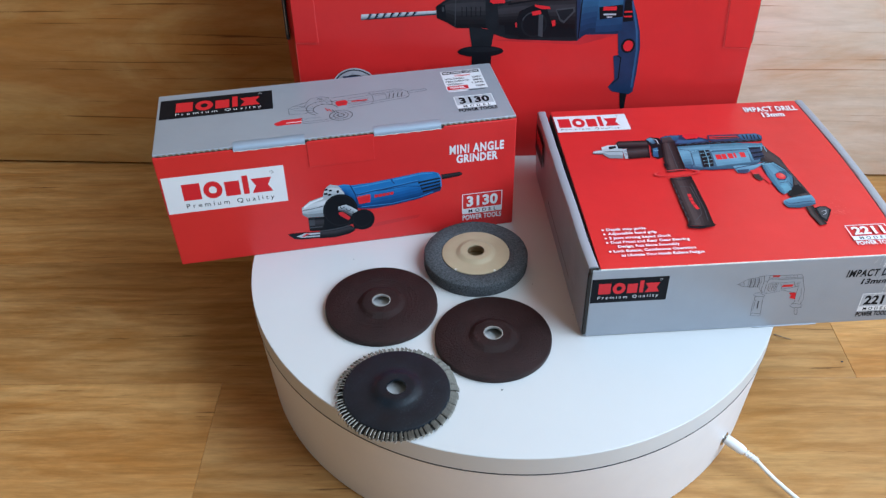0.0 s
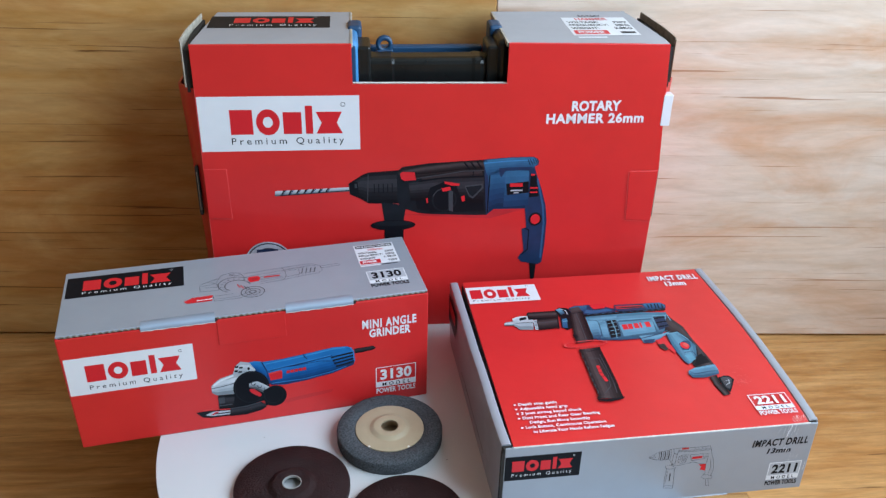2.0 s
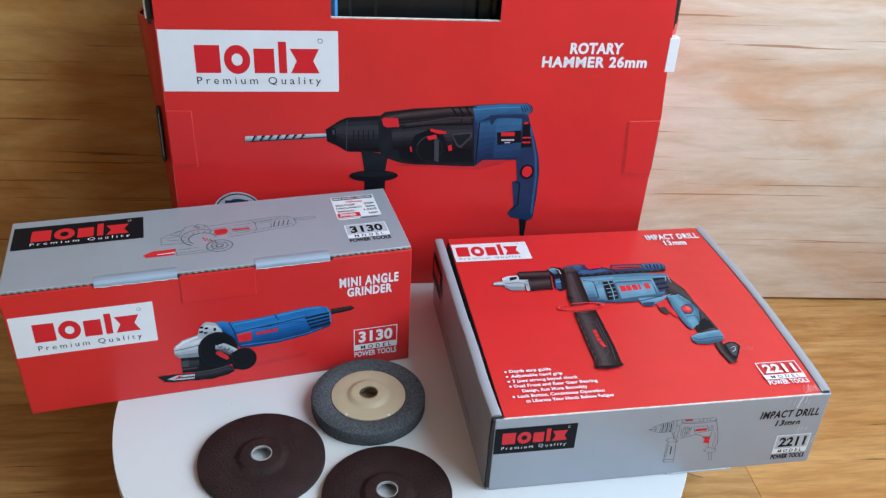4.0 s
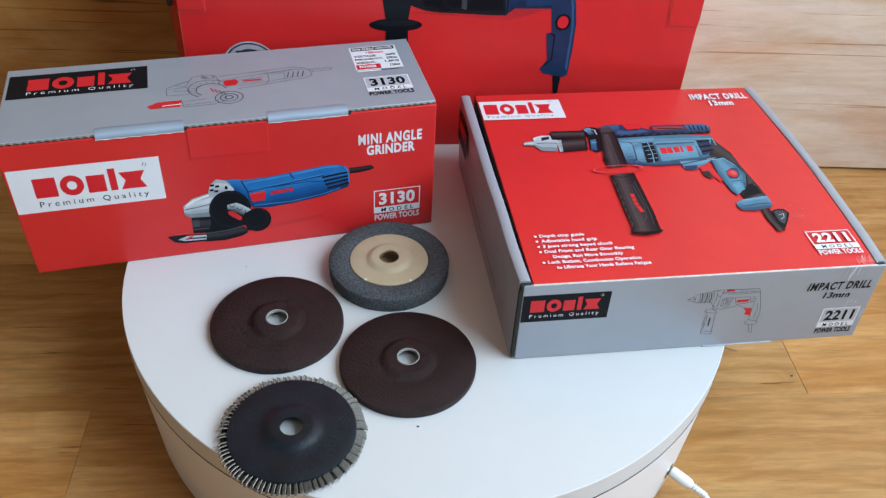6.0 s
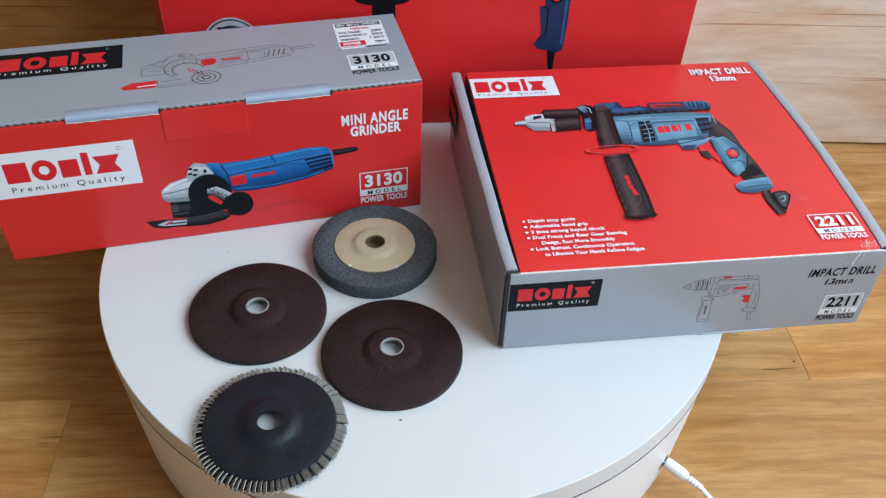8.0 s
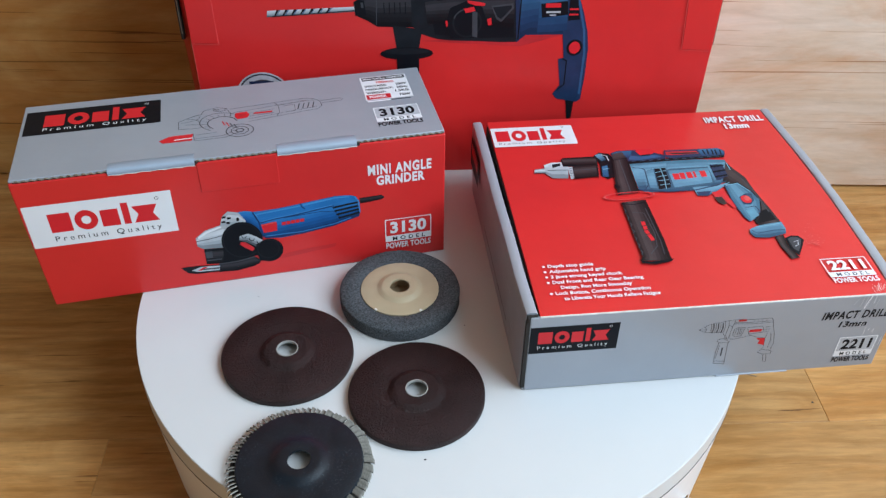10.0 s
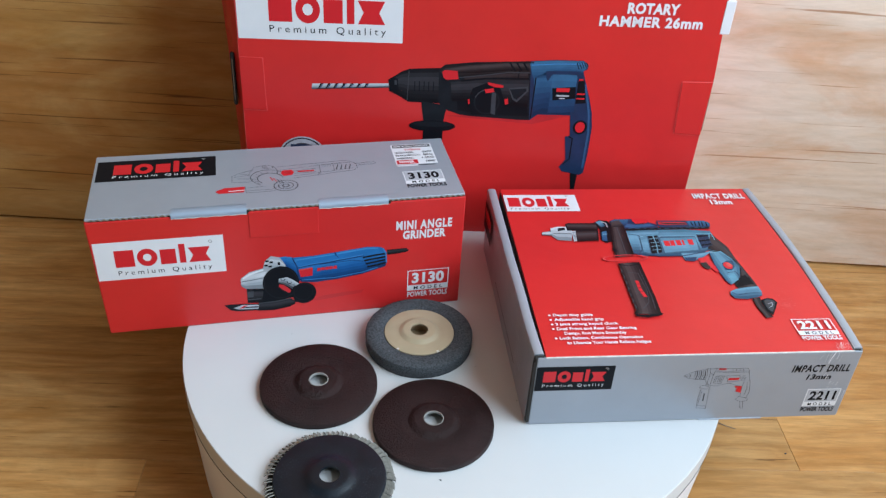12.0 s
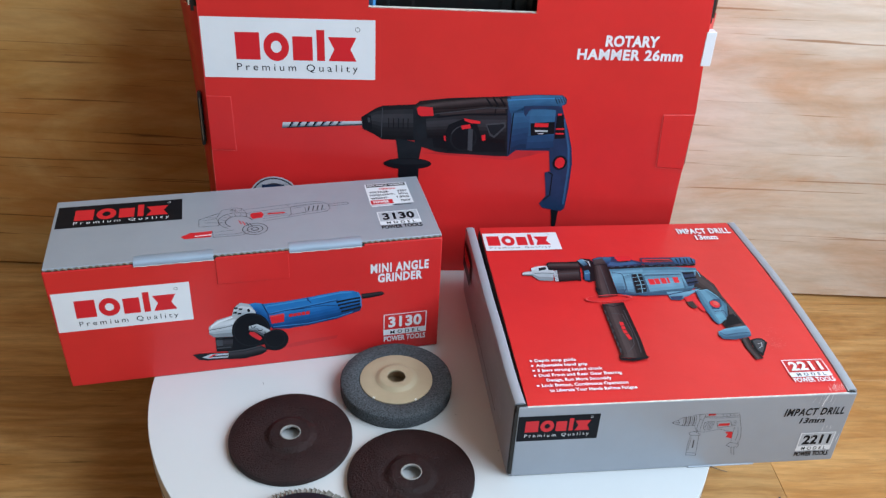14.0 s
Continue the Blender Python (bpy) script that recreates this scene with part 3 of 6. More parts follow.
p.poly(BLACK_INK, 5, [(-19.6, 68.2), (-16.6, 68), (-16.9, 66), (-20, 66.3)])
p.poly(BLACK_INK, 5, [(-15.9, 66.8), (-12.8, 66.5), (-13.1, 64.6), (-16.2, 64.8)])
p.poly(BLACK_INK, 5, [(-20.5, 63.6), (-17.4, 63.4), (-17.8, 61.4), (-20.9, 61.7)])
p.poly(BLACK_INK, 5, [(-17, 62.2), (-13.9, 62), (-14.3, 60), (-17.4, 60.3)])
p.oval(BLACK_INK, 5, -7.8, 63.5, 1.2, 1.9)
p.shade(CHROMES[1:6], 3, [(-42.7, 49.8), (-34.9, 56.4), (-21.6, 60), (-13.1, 59.5)], [(-42.8, 41.6), (-39, 38), (-22.9, 36.7), (-16.9, 40.7)])
p.poly(WHITE_INK, 4, [(-41.1, 50.7), (-34.5, 55.3), (-22.3, 58.8), (-21.6, 57.4), (-34, 53), (-40.6, 48.8)])
p.line(MID_INK, 4, [(-42.6, 46.5), (-33.3, 47.3), (-22.2, 49)], 0.7)
p.line(PALE_INK, 5, [(-42.6, 44.6), (-33.1, 45), (-22.6, 45.7)], 0.8)
p.shade(DARKS, 4, [(-38.1, 37.9), (-23.2, 36.7), (-13.1, 35.2)], [(-38.4, 21.8), (-25.3, 20.4), (-14.9, 20.3)])
p.poly(MID_INK, 5, [(-37.8, 36.3), (-32, 36.2), (-32.6, 27.8), (-37.8, 27.9)])
p.line(BLACK_INK, 6, [(-37.9, 35.6), (-23.4, 34.9)], 1.2)
p.line(MID_INK, 6, [(-37.6, 25.5), (-26.2, 25.3)], 1.2)
p.oval(BLACK_INK, 6, -7.1, 41.5, 16.5, 19.0)
p.oval(DARK_INK, 7, -7.1, 41.5, 15.7, 17.9, 0, 0.93)
p.poly(BLACK_INK, 6, [(-22.8, 37.8), (3.4, 37.6), (3.4, 24.1), (-13.4, 20.9), (-25, 20.8)])
p.shade(CHROMES[3:], 8, [(-8.6, 46.6), (-1.4, 47.8), (4, 44), (10, 38.6)], [(-9.4, 41.9), (-3.8, 39.5), (1.6, 34.9), (7, 30.2)])
p.oval(BLACK_INK, 9, -5.1, 46.1, 2.1, 2.4, 0, 0.72, 150, 360)
p.oval(BLACK_INK, 9, 0.6, 42.2, 2.2, 2.5, 0, 0.72, 150, 360)
p.oval(BLACK_INK, 9, 6.4, 38.3, 2.2, 2.5, 0, 0.72, 150, 360)
p.poly(DARK_RED, 9, [(-8.7, 40.2), (-4.7, 39.6), (1.4, 33), (-0.5, 29.4), (-5.9, 33.7), (-8.8, 37.2)])
p.line(RED_INK, 10, [(-8, 38.6), (0.3, 31.2)], 2.4)
p.oval(BLACK_INK, 10, 13.7, 28.0, 11.0, 12.1)
p.oval(DARK_INK, 11, 12.7, 29.7, 9.2, 10.2, 0, 0.9)
p.poly(BLACK_INK, 9, [(3.2, 35.8), (10.1, 39.3), (16.9, 39), (13.2, 16.6), (4.3, 18.1)])
p.shade(DARKS, 7, [(-28.2, 20.9), (-13.3, 21.3), (0.3, 23.4), (5.3, 18.7)], [(-29.4, 12), (-14.6, 11), (-0.7, 13.3), (4.4, 16.4)])
p.line(MID_INK, 8, [(-28.3, 20.3), (-13.4, 20.7), (0.3, 22.8)], 1.2)
p.line(BLACK_INK, 8, [(-29.4, 12.4), (-14.5, 11.3), (-0.7, 13.7), (4.4, 16.4)], 1.0)
p.poly(DARK_INK, 4, [(-59.2, 21.2), (-54.5, 21.6), (-44.4, 21.2), (-27.9, 19.3), (-28.8, 12.3), (-47.1, 12.9), (-54.1, 14.9)])
p.poly(PALE_INK, 5, [(-51.4, 17.2), (-43.7, 19.9), (-28.5, 18.6), (-29.2, 13.9), (-46.8, 15.1)])
p.poly(RED_INK, 6, [(-46.6, 16), (-41.7, 19.2), (-37.9, 18.9), (-43.7, 15.9)])
p.poly(MID_INK, 6, [(-42, 17.6), (-29, 17.1), (-29.2, 15.5), (-42.8, 16.2)])
p.line(RUBBED_LIT, 5, [(-52.9, 22.9), (-43.5, 23)], 0.6)
p.make("tool_picture", carton, GF, "printed picture of a blue angle grinder")

# grey lid print
mark_label(carton, GT, -161.5, 7, -57, 43, BLACK_INK, RED_INK, WHITE_INK, (-147, 18, -69, 38), (-147, 10.5, -68, 16), "black label with the maker's red mark")
number_panel(carton, GT, "3130", 112, -37, 149, -8, BLACK_INK, WHITE_INK, DARK_INK, True)
st = Print().rect(WHITE_INK, 1, 109, 5, 149, 44).rect(BLACK_INK, 2, 110.5, 37.5, 147.5, 43).rect(RED_INK, 2, 110, 6, 130.5, 13.5).make("data_sticker", carton, GT, "white data sticker")
one = Matrix.Identity(4)
lettering("data_line", "MINI ANGLE GRINDER", WHITE_INK, st, one, 111.5, 38.6, 146.5, 42, 3, 0.02)
lettering("data_line", "100mm", RED_INK, st, one, 122, 31.6, 137, 35.6, 3, 0.02)
for k, (a, b) in enumerate((("VOLTAGE:", "220V"), ("FREQUENCY:", "50Hz"), ("WEIGHT:", "1.5KG"))):
    y = 26 - 5.6 * k
    lettering("data_line", a, BLACK_INK, st, one, 111, y, 111 + 2.35 * len(a), y + 3.6, 3, 0.02)
    lettering("data_line", b, BLACK_INK, st, one, 147 - 2.3 * len(b), y, 147, y + 3.6, 3, 0.02)
lettering("data_line", "POWER", WHITE_INK, st, one, 112.5, 7.6, 127, 12, 3, 0.026)
lettering("data_line", "720W", BLACK_INK, st, one, 138, 7.8, 147, 11.4, 3, 0.02)
Print().rect(WHITE_INK, 1, 109.5, 2.2, 129, 4).rect(MID_INK, 1, 130, 2.4, 146, 3.6).make("small_print", carton, GT)

p = Print()
w = 0.4
p.poly(RED_INK, 2, [(-58, -22), (-50, -17), (-32, -16.5), (-33, -26), (-55, -26)])
p.line(WHITE_INK, 3, [(-46, -23), (-33, -22.4)], 1.2)
p.line(LINE_INK, 1, [(-32, -16), (-31, -27), (-8, -27), (6, -20)], w)
p.line(LINE_INK, 1, [(-43, -8), (-43, 3), (-37, 7), (-25, 12), (-23, 17), (-12, 20), (-5, 17), (-2, 9), (-2, 2)], w)
p.line(LINE_INK, 1, [(-43, -8), (-27, -9), (-24, -4), (-38, -2)], w)
p.line(LINE_INK, 1, [(-37, 7), (-28, 4), (-25, 12)], w)
p.oval(LINE_INK, 1, -10, -3, 17, 14, -12, 0.96, 30, 250)
p.oval(LINE_INK, 1, -9, -5, 12, 10, -12, 0.93, 20, 240)
p.oval(LINE_INK, 2, 4, -19, 11, 9.5, 0, 0.93)
p.oval(LINE_INK, 2, 4, -19, 7, 6, 0, 0.9)
p.oval(LINE_INK, 2, 4, -19, 3.4, 3, 0, 0.7)
for k in range(4):
    p.line(RED_INK if k < 2 else LINE_INK, 2, [(-9 + 3 * k, -3 - 2 * k), (-7 + 3 * k, -9 - 2 * k)], 0.8)
p.line(LINE_INK, 1, [(-15, 18), (-11, 13), (-6, 14), (-6, 18)], w)
p.poly(RED_INK, 2, [(2, 7.5), (11, 8.5), (13, 4), (11, -1), (3, -2), (1, 3)])
p.rect(DARK_RED, 3, 4, 1, 10, 5.5)
p.rect(RED_INK, 2, 16, 3.4, 31, 5.6, 0.6)
p.line(LINE_INK, 1, [(-2, 15), (34, 18), (59, 20), (66, 18), (71, 13), (72, 5), (68, 1), (52, -1), (34, -4), (12, -7)], w)
p.line(LINE_INK, 1, [(34, 18), (37, 12), (37, 2), (34, -4)], w)
p.line(LINE_INK, 1, [(0, 9), (34, 13), (58, 15)], w * 0.8)
p.line(LINE_INK, 1, [(12, -3), (34, 0), (68, 5)], w * 0.8)
for k in range(4):
    p.line(LINE_INK, 1, [(52 + 4 * k, 4), (54 + 4 * k, 12)], 0.9)
p.line(LINE_INK, 1, [(71, 13), (88, 14.5), (90, 12.5), (88, 10.5), (72, 9.5)], w)
for k in range(9):
    a = radians(60 + 20 * k)
    p.line(LINE_INK, 1, [(-9 + 12.4 * math.cos(a), -5 + 10.4 * math.sin(a)), (-9.6 + 15.6 * math.cos(a), -4 + 12.8 * math.sin(a))], 0.35)
p.line(LINE_INK, 1, [(-41, 1), (-28, 3), (-26, -3)], 0.35).line(LINE_INK, 1, [(-34, 8), (-30, 10.5), (-24, 12)], 0.35)
p.line(LINE_INK, 1, [(-30, -24), (-9, -24), (2, -17)], 0.35).line(LINE_INK, 1, [(-30, -19), (-14, -18)], 0.35)
p.line(LINE_INK, 1, [(13, 6), (33, 8)], 0.35).line(LINE_INK, 1, [(13, 1), (33, 2.4)], 0.35).line(LINE_INK, 1, [(38, 14), (58, 16.4), (66, 15)], 0.35)
p.line(LINE_INK, 1, [(40, 1), (50, 2), (50, 12), (40, 11)], 0.35).oval(LINE_INK, 2, -13, 15.4, 2.4, 1.8, 0, 0.8)
p.make("line_drawing", carton, GT, "fine line drawing of the grinder")

# ---- drill carton: walls, lid, print ----
part("bottom", block(-LD / 2 + 0.001, LD / 2 - 0.001, -WD / 2 + 0.001, WD / 2 - 0.001, 0.0, 0.0025, 0.0006, 1), GREY, drill_box)
part("front_flap", block(-LD / 2 + 0.0028, LD / 2 - 0.0012, -WD / 2, -WD / 2 + 0.0026, 0.0004, HD - 0.0012, 0.0009), GREY, drill_box, "silver grey front flap")


def rolled_wall(x0, x1, y0, y1, h, bow):
    """A double side wall, rounded along the top, with small dents."""
    bm, rows, n = bmesh.new(), [], 30
    w = x1 - x0
    prof = [(0, 0)] + [(0, h * k / 5) for k in range(1, 5)] + [(0, h - 0.0022), (0.0006, h - 0.0007), (0.002, h)] + [(w - 0.002, h), (w - 0.0005, h - 0.0008), (w, h - 0.0024), (w, 0)]
    for k in range(n + 1):
        y = y0 + (y1 - y0) * k / n
        rows.append([bm.verts.new((x0 + px + bow(k / n) * (0.4 + 0.6 * pz / h) + 0.0007 * noise.noise((y * 14, pz * 25, x0 * 9)) * (pz / h), y, pz + (0.0005 * noise.noise((y * 22, 4, x0)) if pz > 0.7 * h else 0))) for px, pz in prof])
    m = len(prof)
    for a, b in zip(rows, rows[1:]):
        for j in range(m):
            bm.faces.new((a[j], a[(j + 1) % m], b[(j + 1) % m], b[j]))
    bm.faces.new(rows[0])
    bm.faces.new(rows[-1][::-1])
    return bm


left_wall = part("side_wall", rolled_wall(-LD / 2, -LD / 2 + 0.0088, -WD / 2 + 0.0042, WD / 2, HD, lambda v: -0.0042 * v ** 0.7), GREY, drill_box, "grey side wall with rolled top edge")
right_wall = part("side_wall", rolled_wall(LD / 2 - 0.0088, LD / 2, -WD / 2 + 0.0035, WD / 2, HD, lambda v: 0.0052 * math.sin(math.pi * v)), GREY, drill_box, "grey side wall with rolled top edge")
for ob in (left_wall, right_wall):
    flat_smooth(ob, 40)


def lid_panel(x0, x1, y0, y1, z, thick):
    """The lid with a faint bow and a crumpled front right corner."""
    bm, n = bmesh.new(), 40
    grid = []
    for i in range(n + 1):
        row = []
        for j in range(n + 1):
            u, v = i / n, j / n
            near = max(0.0, 1 - math.hypot((u - 1) * 5.5, v * 6.5))
            dz = 0.0004 * math.sin(math.pi * u) * math.sin(math.pi * v) + near * (0.0011 * noise.noise((u * 55 + v * 30, v * 14, 1.3)) - 0.0012 * near)
            row.append(bm.verts.new((x0 + (x1 - x0) * u + 0.0042 * u ** 3 * math.sin(math.pi * v), y0 + (y1 - y0) * v, z + dz)))
        grid.append(row)
    for i in range(n):
        for j in range(n):
            bm.faces.new((grid[i][j], grid[i + 1][j], grid[i + 1][j + 1], grid[i][j + 1]))
    edge = [grid[i][0] for i in range(n + 1)] + [grid[n][j] for j in range(1, n + 1)] + [grid[i][n] for i in range(n - 1, -1, -1)] + [grid[0][j] for j in range(n - 1, 0, -1)]
    low = [bm.verts.new((v.co.x, v.co.y, z - thick)) for v in edge]
    for k in range(len(edge)):
        q = (k + 1) % len(edge)
        bm.faces.new((edge[k], low[k], low[q], edge[q]))
    return bm


flat_smooth(part("lid", lid_panel(-0.1278, 0.1285, -WD / 2 + 0.0008, WD / 2, HD - 0.0006, 0.0026), RED, drill_box, "red printed lid with a crumpled corner"), 40)
part("bottom_tongue", block(0.012, 0.068, -WD / 2 - 0.0008, -WD / 2 + 0.0004, 0.0002, 0.0014, 0.0003, 1), GREY, drill_box, "small grey tongue below the flap")
part("fold_edge", block(-0.128, 0.129, -WD / 2 + 0.0001, -WD / 2 + 0.0012, HD - 0.0018, HD - 0.0005, 0.0003, 1), PAPER_EDGE, drill_box, "worn white fold line")
# dark blocks stand in for the shade in the corner gaps
for x0, x1 in ((-0.1366, -0.1285), (0.129, 0.136)):
    part("corner_gap", block(x0, x1, -WD / 2 + 0.0003, -WD / 2 + 0.0045, HD - 0.0085, HD - 0.0012, 0.0006, 1), INNER_SHADE, drill_box, "dark gap at the corner")
part("corner_gap", block(-LD / 2 + 0.0004, -LD / 2 + 0.003, -WD / 2 + 0.0004, -WD / 2 + 0.0044, 0.003, HD - 0.006), INNER_SHADE, drill_box)

DT, DF = top_face(HD + 0.0001), front_face(-WD / 2 - 0.00005)
mark_label(drill_box, DT, -127.3, 84.5, -53.5, 115, WHITE_INK, RED_INK, MID_INK, (-124, 93, -63, 112), (-123, 86.8, -64, 90.8), "white label with the maker's red mark")
lettering("title", "IMPACT DRILL", WHITE_INK, drill_box, DT, 70, 106.5, 125, 116.5, 5, 0.026, gap=1.1)
lettering("title", "13mm", WHITE_INK, drill_box, DT, 85, 95.5, 107.5, 104.5, 5, 0.026)
number_panel(drill_box, top_face(HD + 0.0005), "2211", 90, -114, 125, -87, WHITE_INK, WHITE_INK, MID_INK, False)
LINES = (("Depth stop guide", -113, -79, 1), ("Adjustable hand grip", -113, -71, 1), ("3 jaws strong keyed chuck", -113, -60, 1), ("Dual Front and Rear Gear Bearing", -113, -46, 1),
         ("Design, Run More Smoothly", -108, -56, 0), ("Lock Button, Continuous Operation", -113, -44, 1), ("to Liberate Your Hands Relieve Fatigue", -108, -38.5, 0))
for k, (words, a, b, dot) in enumerate(LINES):
    y = -77.8 - 5.85 * k
    row = lettering("feature_line", words, WHITE_INK, drill_box, DT, a, y - (1.0 if any(c in words for c in "pyjgq,") else 0), b, y + 3.6, 5, 0.022)
    if dot:
        Print().oval(WHITE_INK, 5, a - 3, y + 1.6, 1.1, 1.1).make("bullet", row, Matrix.Identity(4))

# printed picture of the teal impact drill
p = Print()
L = 4
# chuck: pin, jaws, key ring, two sleeves, collar
p.shade(CHROMES, L + 1, [(-99.1, 47.5), (-92.9, 48.8), (-86.8, 49.1)], [(-100.6, 42.6), (-93.7, 41.8), (-88.7, 41.3)])
p.shade(CHROMES[2:6], L + 2, [(-90.3, 53.5), (-82.9, 56.7), (-72.8, 56.5), (-69.1, 54.1)], [(-90.8, 40.5), (-86.5, 34), (-78.6, 33), (-73.6, 32.4)])
p.poly(PALE_INK, L + 3, [(-87.4, 52.2), (-83.1, 54.7), (-76.2, 53.9), (-77.5, 51), (-85.8, 49)])
p.poly(DARK_INK, L + 3, [(-83.2, 53.7), (-76, 54.9), (-76.5, 50.9), (-83.8, 48.7)])
p.line(MID_INK, L + 3, [(-88.3, 45.2), (-80.2, 45.3), (-71.3, 44.3)], 0.9)
p.poly(BLACK_INK, L + 3, [(-74.5, 59.7), (-72.1, 62.5), (-45, 62.3), (-43.5, 58.1), (-44.6, 48.2), (-74.6, 49.7)])
p.shade(BROWNS, L + 4, [(-73.3, 61.6), (-58.1, 61.8), (-44.1, 61.2)], [(-73.4, 51.6), (-60.4, 51), (-44.4, 50.2)])
p.poly(PALE_INK, L + 4, [(-70.8, 48.2), (-66.7, 48.8), (-68.7, 31.9), (-71.8, 31.2)])
p.line(DARK_INK, L + 5, [(-70, 46.1), (-67, 45.8)], 0.5)
p.line(DARK_INK, L + 5, [(-70.4, 43.1), (-67.3, 43.8)], 0.5)
p.line(DARK_INK, L + 5, [(-70.6, 41.2), (-67.6, 40.8)], 0.5)
p.line(DARK_INK, L + 5, [(-70.8, 39.2), (-67.9, 38.8)], 0.5)
p.line(DARK_INK, L + 5, [(-71.2, 36.2), (-68.1, 36.8)], 0.5)
p.line(DARK_INK, L + 5, [(-70.4, 34.1), (-68.4, 33.9)], 0.5)
p.shade(BROWNS, L + 5, [(-66.7, 48.8), (-56.5, 49.6), (-44.4, 50.2)], [(-68.8, 30.9), (-58.6, 31.7), (-47.5, 32.4)])
p.line(MID_INK, L + 6, [(-67.4, 42.8), (-45.1, 44.2)], 1.1)
p.line(BLACK_INK, L + 6, [(-45.5, 49.3), (-48.6, 31.5)], 1.2)
p.poly(BLACK_INK, L + 2, [(-44.9, 63.3), (-39.3, 67.7), (-31.5, 65.8), (-28.4, 57.4), (-33.4, 31.8), (-40.9, 28.6), (-45.2, 34.2), (-42.3, 50.9)])
p.shade(TEALS[4:], L + 3, [(-43.8, 64.2), (-38.4, 66.6)], [(-39.8, 54.7), (-35.5, 57.2)])
p.line(PALE_INK, L + 4, [(-37.7, 64.5), (-33.9, 62), (-33.8, 55)], 0.9)
p.shade(NAVIES[:5], L + 4, [(-41.7, 46.8), (-36.6, 48.3)], [(-44.5, 32.1), (-39.5, 31.5)])
p.line(TEAL_LITE, L + 5, [(-41.2, 42.8), (-37.1, 43.3)], 1.0)
# gear housing and its red switch
p.poly(NAVY, L + 3, [(-29.5, 65.6), (-23.1, 68.8), (-8.9, 69.2), (0, 68.2), (16.1, 59.2), (16.3, 52.2), (-19.2, 50.3), (-29.8, 54.5)])
p.shade(NAVIES[1:6], L + 4, [(-28.5, 65.4), (-23.2, 67.8), (-10, 68.3)], [(-26.3, 58.1), (-22.2, 58.7), (-13.2, 58.6)])
p.poly(RED_INK, L + 6, [(-7.2, 67), (-4.8, 69.7), (7.2, 69.3), (9.7, 65), (6.3, 61.4), (-4.9, 60.7)])
p.poly(NAVY_LITE, L + 5, [(-13, 60.6), (-5.1, 58.7), (9.1, 60), (13.7, 56.5), (-8.8, 53.1), (-16.6, 55)])
p.poly(BLACK_INK, L + 6, [(-3.9, 60.6), (4.3, 61.6), (4, 59.6), (-4, 59.6)])
# top cover with its slot and vents
p.poly(NAVY, L + 4, [(17.9, 66.1), (27.9, 65.9), (47, 65.7), (66.1, 65.5), (70.6, 60.9), (68.8, 54.1), (47.6, 53.5), (19.5, 53.8), (15.8, 57.2)])
p.poly(DARK_RED, L + 5, [(18.6, 64), (45.7, 62.8), (47.2, 58.6), (25, 58.2), (18.1, 59)])
p.poly(BROWN_INK, L + 6, [(20.4, 61.7), (45.5, 60.8), (46.2, 58.7), (25.1, 59.2)])
p.shade(NAVIES[:6], L + 5, [(47.9, 64.6), (66.1, 65.5), (69.6, 61)], [(48.7, 54.4), (62.9, 54.8), (69, 55.1)])
p.line(BLACK_INK, L + 6, [(51.8, 63.1), (52.1, 57)], 1.3)
p.line(BLACK_INK, L + 6, [(55.9, 63.6), (55, 56.7)], 1.3)
p.line(BLACK_INK, L + 6, [(59.8, 63.2), (59, 56.2)], 1.3)
p.line(BLACK_INK, L + 6, [(62.8, 62.8), (62, 55.9)], 1.3)
p.line(BLACK_INK, L + 6, [(66.8, 62.4), (66, 55.4)], 1.3)
# motor housing
p.shade(TEALS, L + 3, [(-17.2, 50), (-1.2, 49.2), (18, 49.9), (41.2, 50.3), (66, 47.4), (65.3, 32.3)], [(-19.6, 12), (-14.1, 7.4), (3.9, 6.3), (27.2, 7.6), (48.8, 12.1), (61.9, 20.6)])
p.poly(BLACK_INK, L + 5, [(-19, 52.2), (19.5, 53.8), (67.8, 54.2), (67.5, 51.2), (18, 49.9), (-18.4, 48.2)])
p.line(TEAL_DARK, L + 6, [(-14, 51.7), (-10.9, 52.3)], 0.8)
p.line(TEAL_DARK, L + 6, [(-6.9, 51.8), (-2.8, 52.4)], 0.8)
p.line(TEAL_DARK, L + 6, [(1.1, 51.9), (4.2, 52.6)], 0.8)
p.line(TEAL_DARK, L + 6, [(8.2, 52.1), (11.3, 52.7)], 0.8)
p.line(TEAL_DARK, L + 6, [(15.3, 52.3), (18.2, 51.9)], 0.8)
p.line(TEAL_DARK, L + 6, [(22.3, 52.5), (26.3, 52)], 0.8)
p.line(TEAL_DARK, L + 6, [(30.4, 52.5), (33.4, 52.2)], 0.8)
p.line(TEAL_DARK, L + 6, [(37.5, 52.7), (40.4, 52.4)], 0.8)
p.line(TEAL_DARK, L + 6, [(44.5, 52.9), (48.5, 52.4)], 0.8)
p.line(TEAL_DARK, L + 6, [(52.6, 52.9), (55.6, 52.6)], 0.8)
p.line(TEAL_DARK, L + 6, [(59.7, 53.1), (62.6, 52.8)], 0.8)
p.shade(TEALS[1:5], L + 4, [(-15.7, 45.8), (-4.5, 46.5), (14.7, 47.3)], [(-13.3, 40.5), (-5.1, 41.6), (13.1, 42.5)])
p.line(NAVY, L + 5, [(-16, 42.8), (-8.2, 40.9), (-6.6, 37.7), (-10, 17), (-16.1, 7.6)], 0.8)
p.shade(TEALS[3:], L + 4, [(-16.4, 39.9), (-8.3, 39.9)], [(-18.6, 11.9), (-12.6, 12.2)])
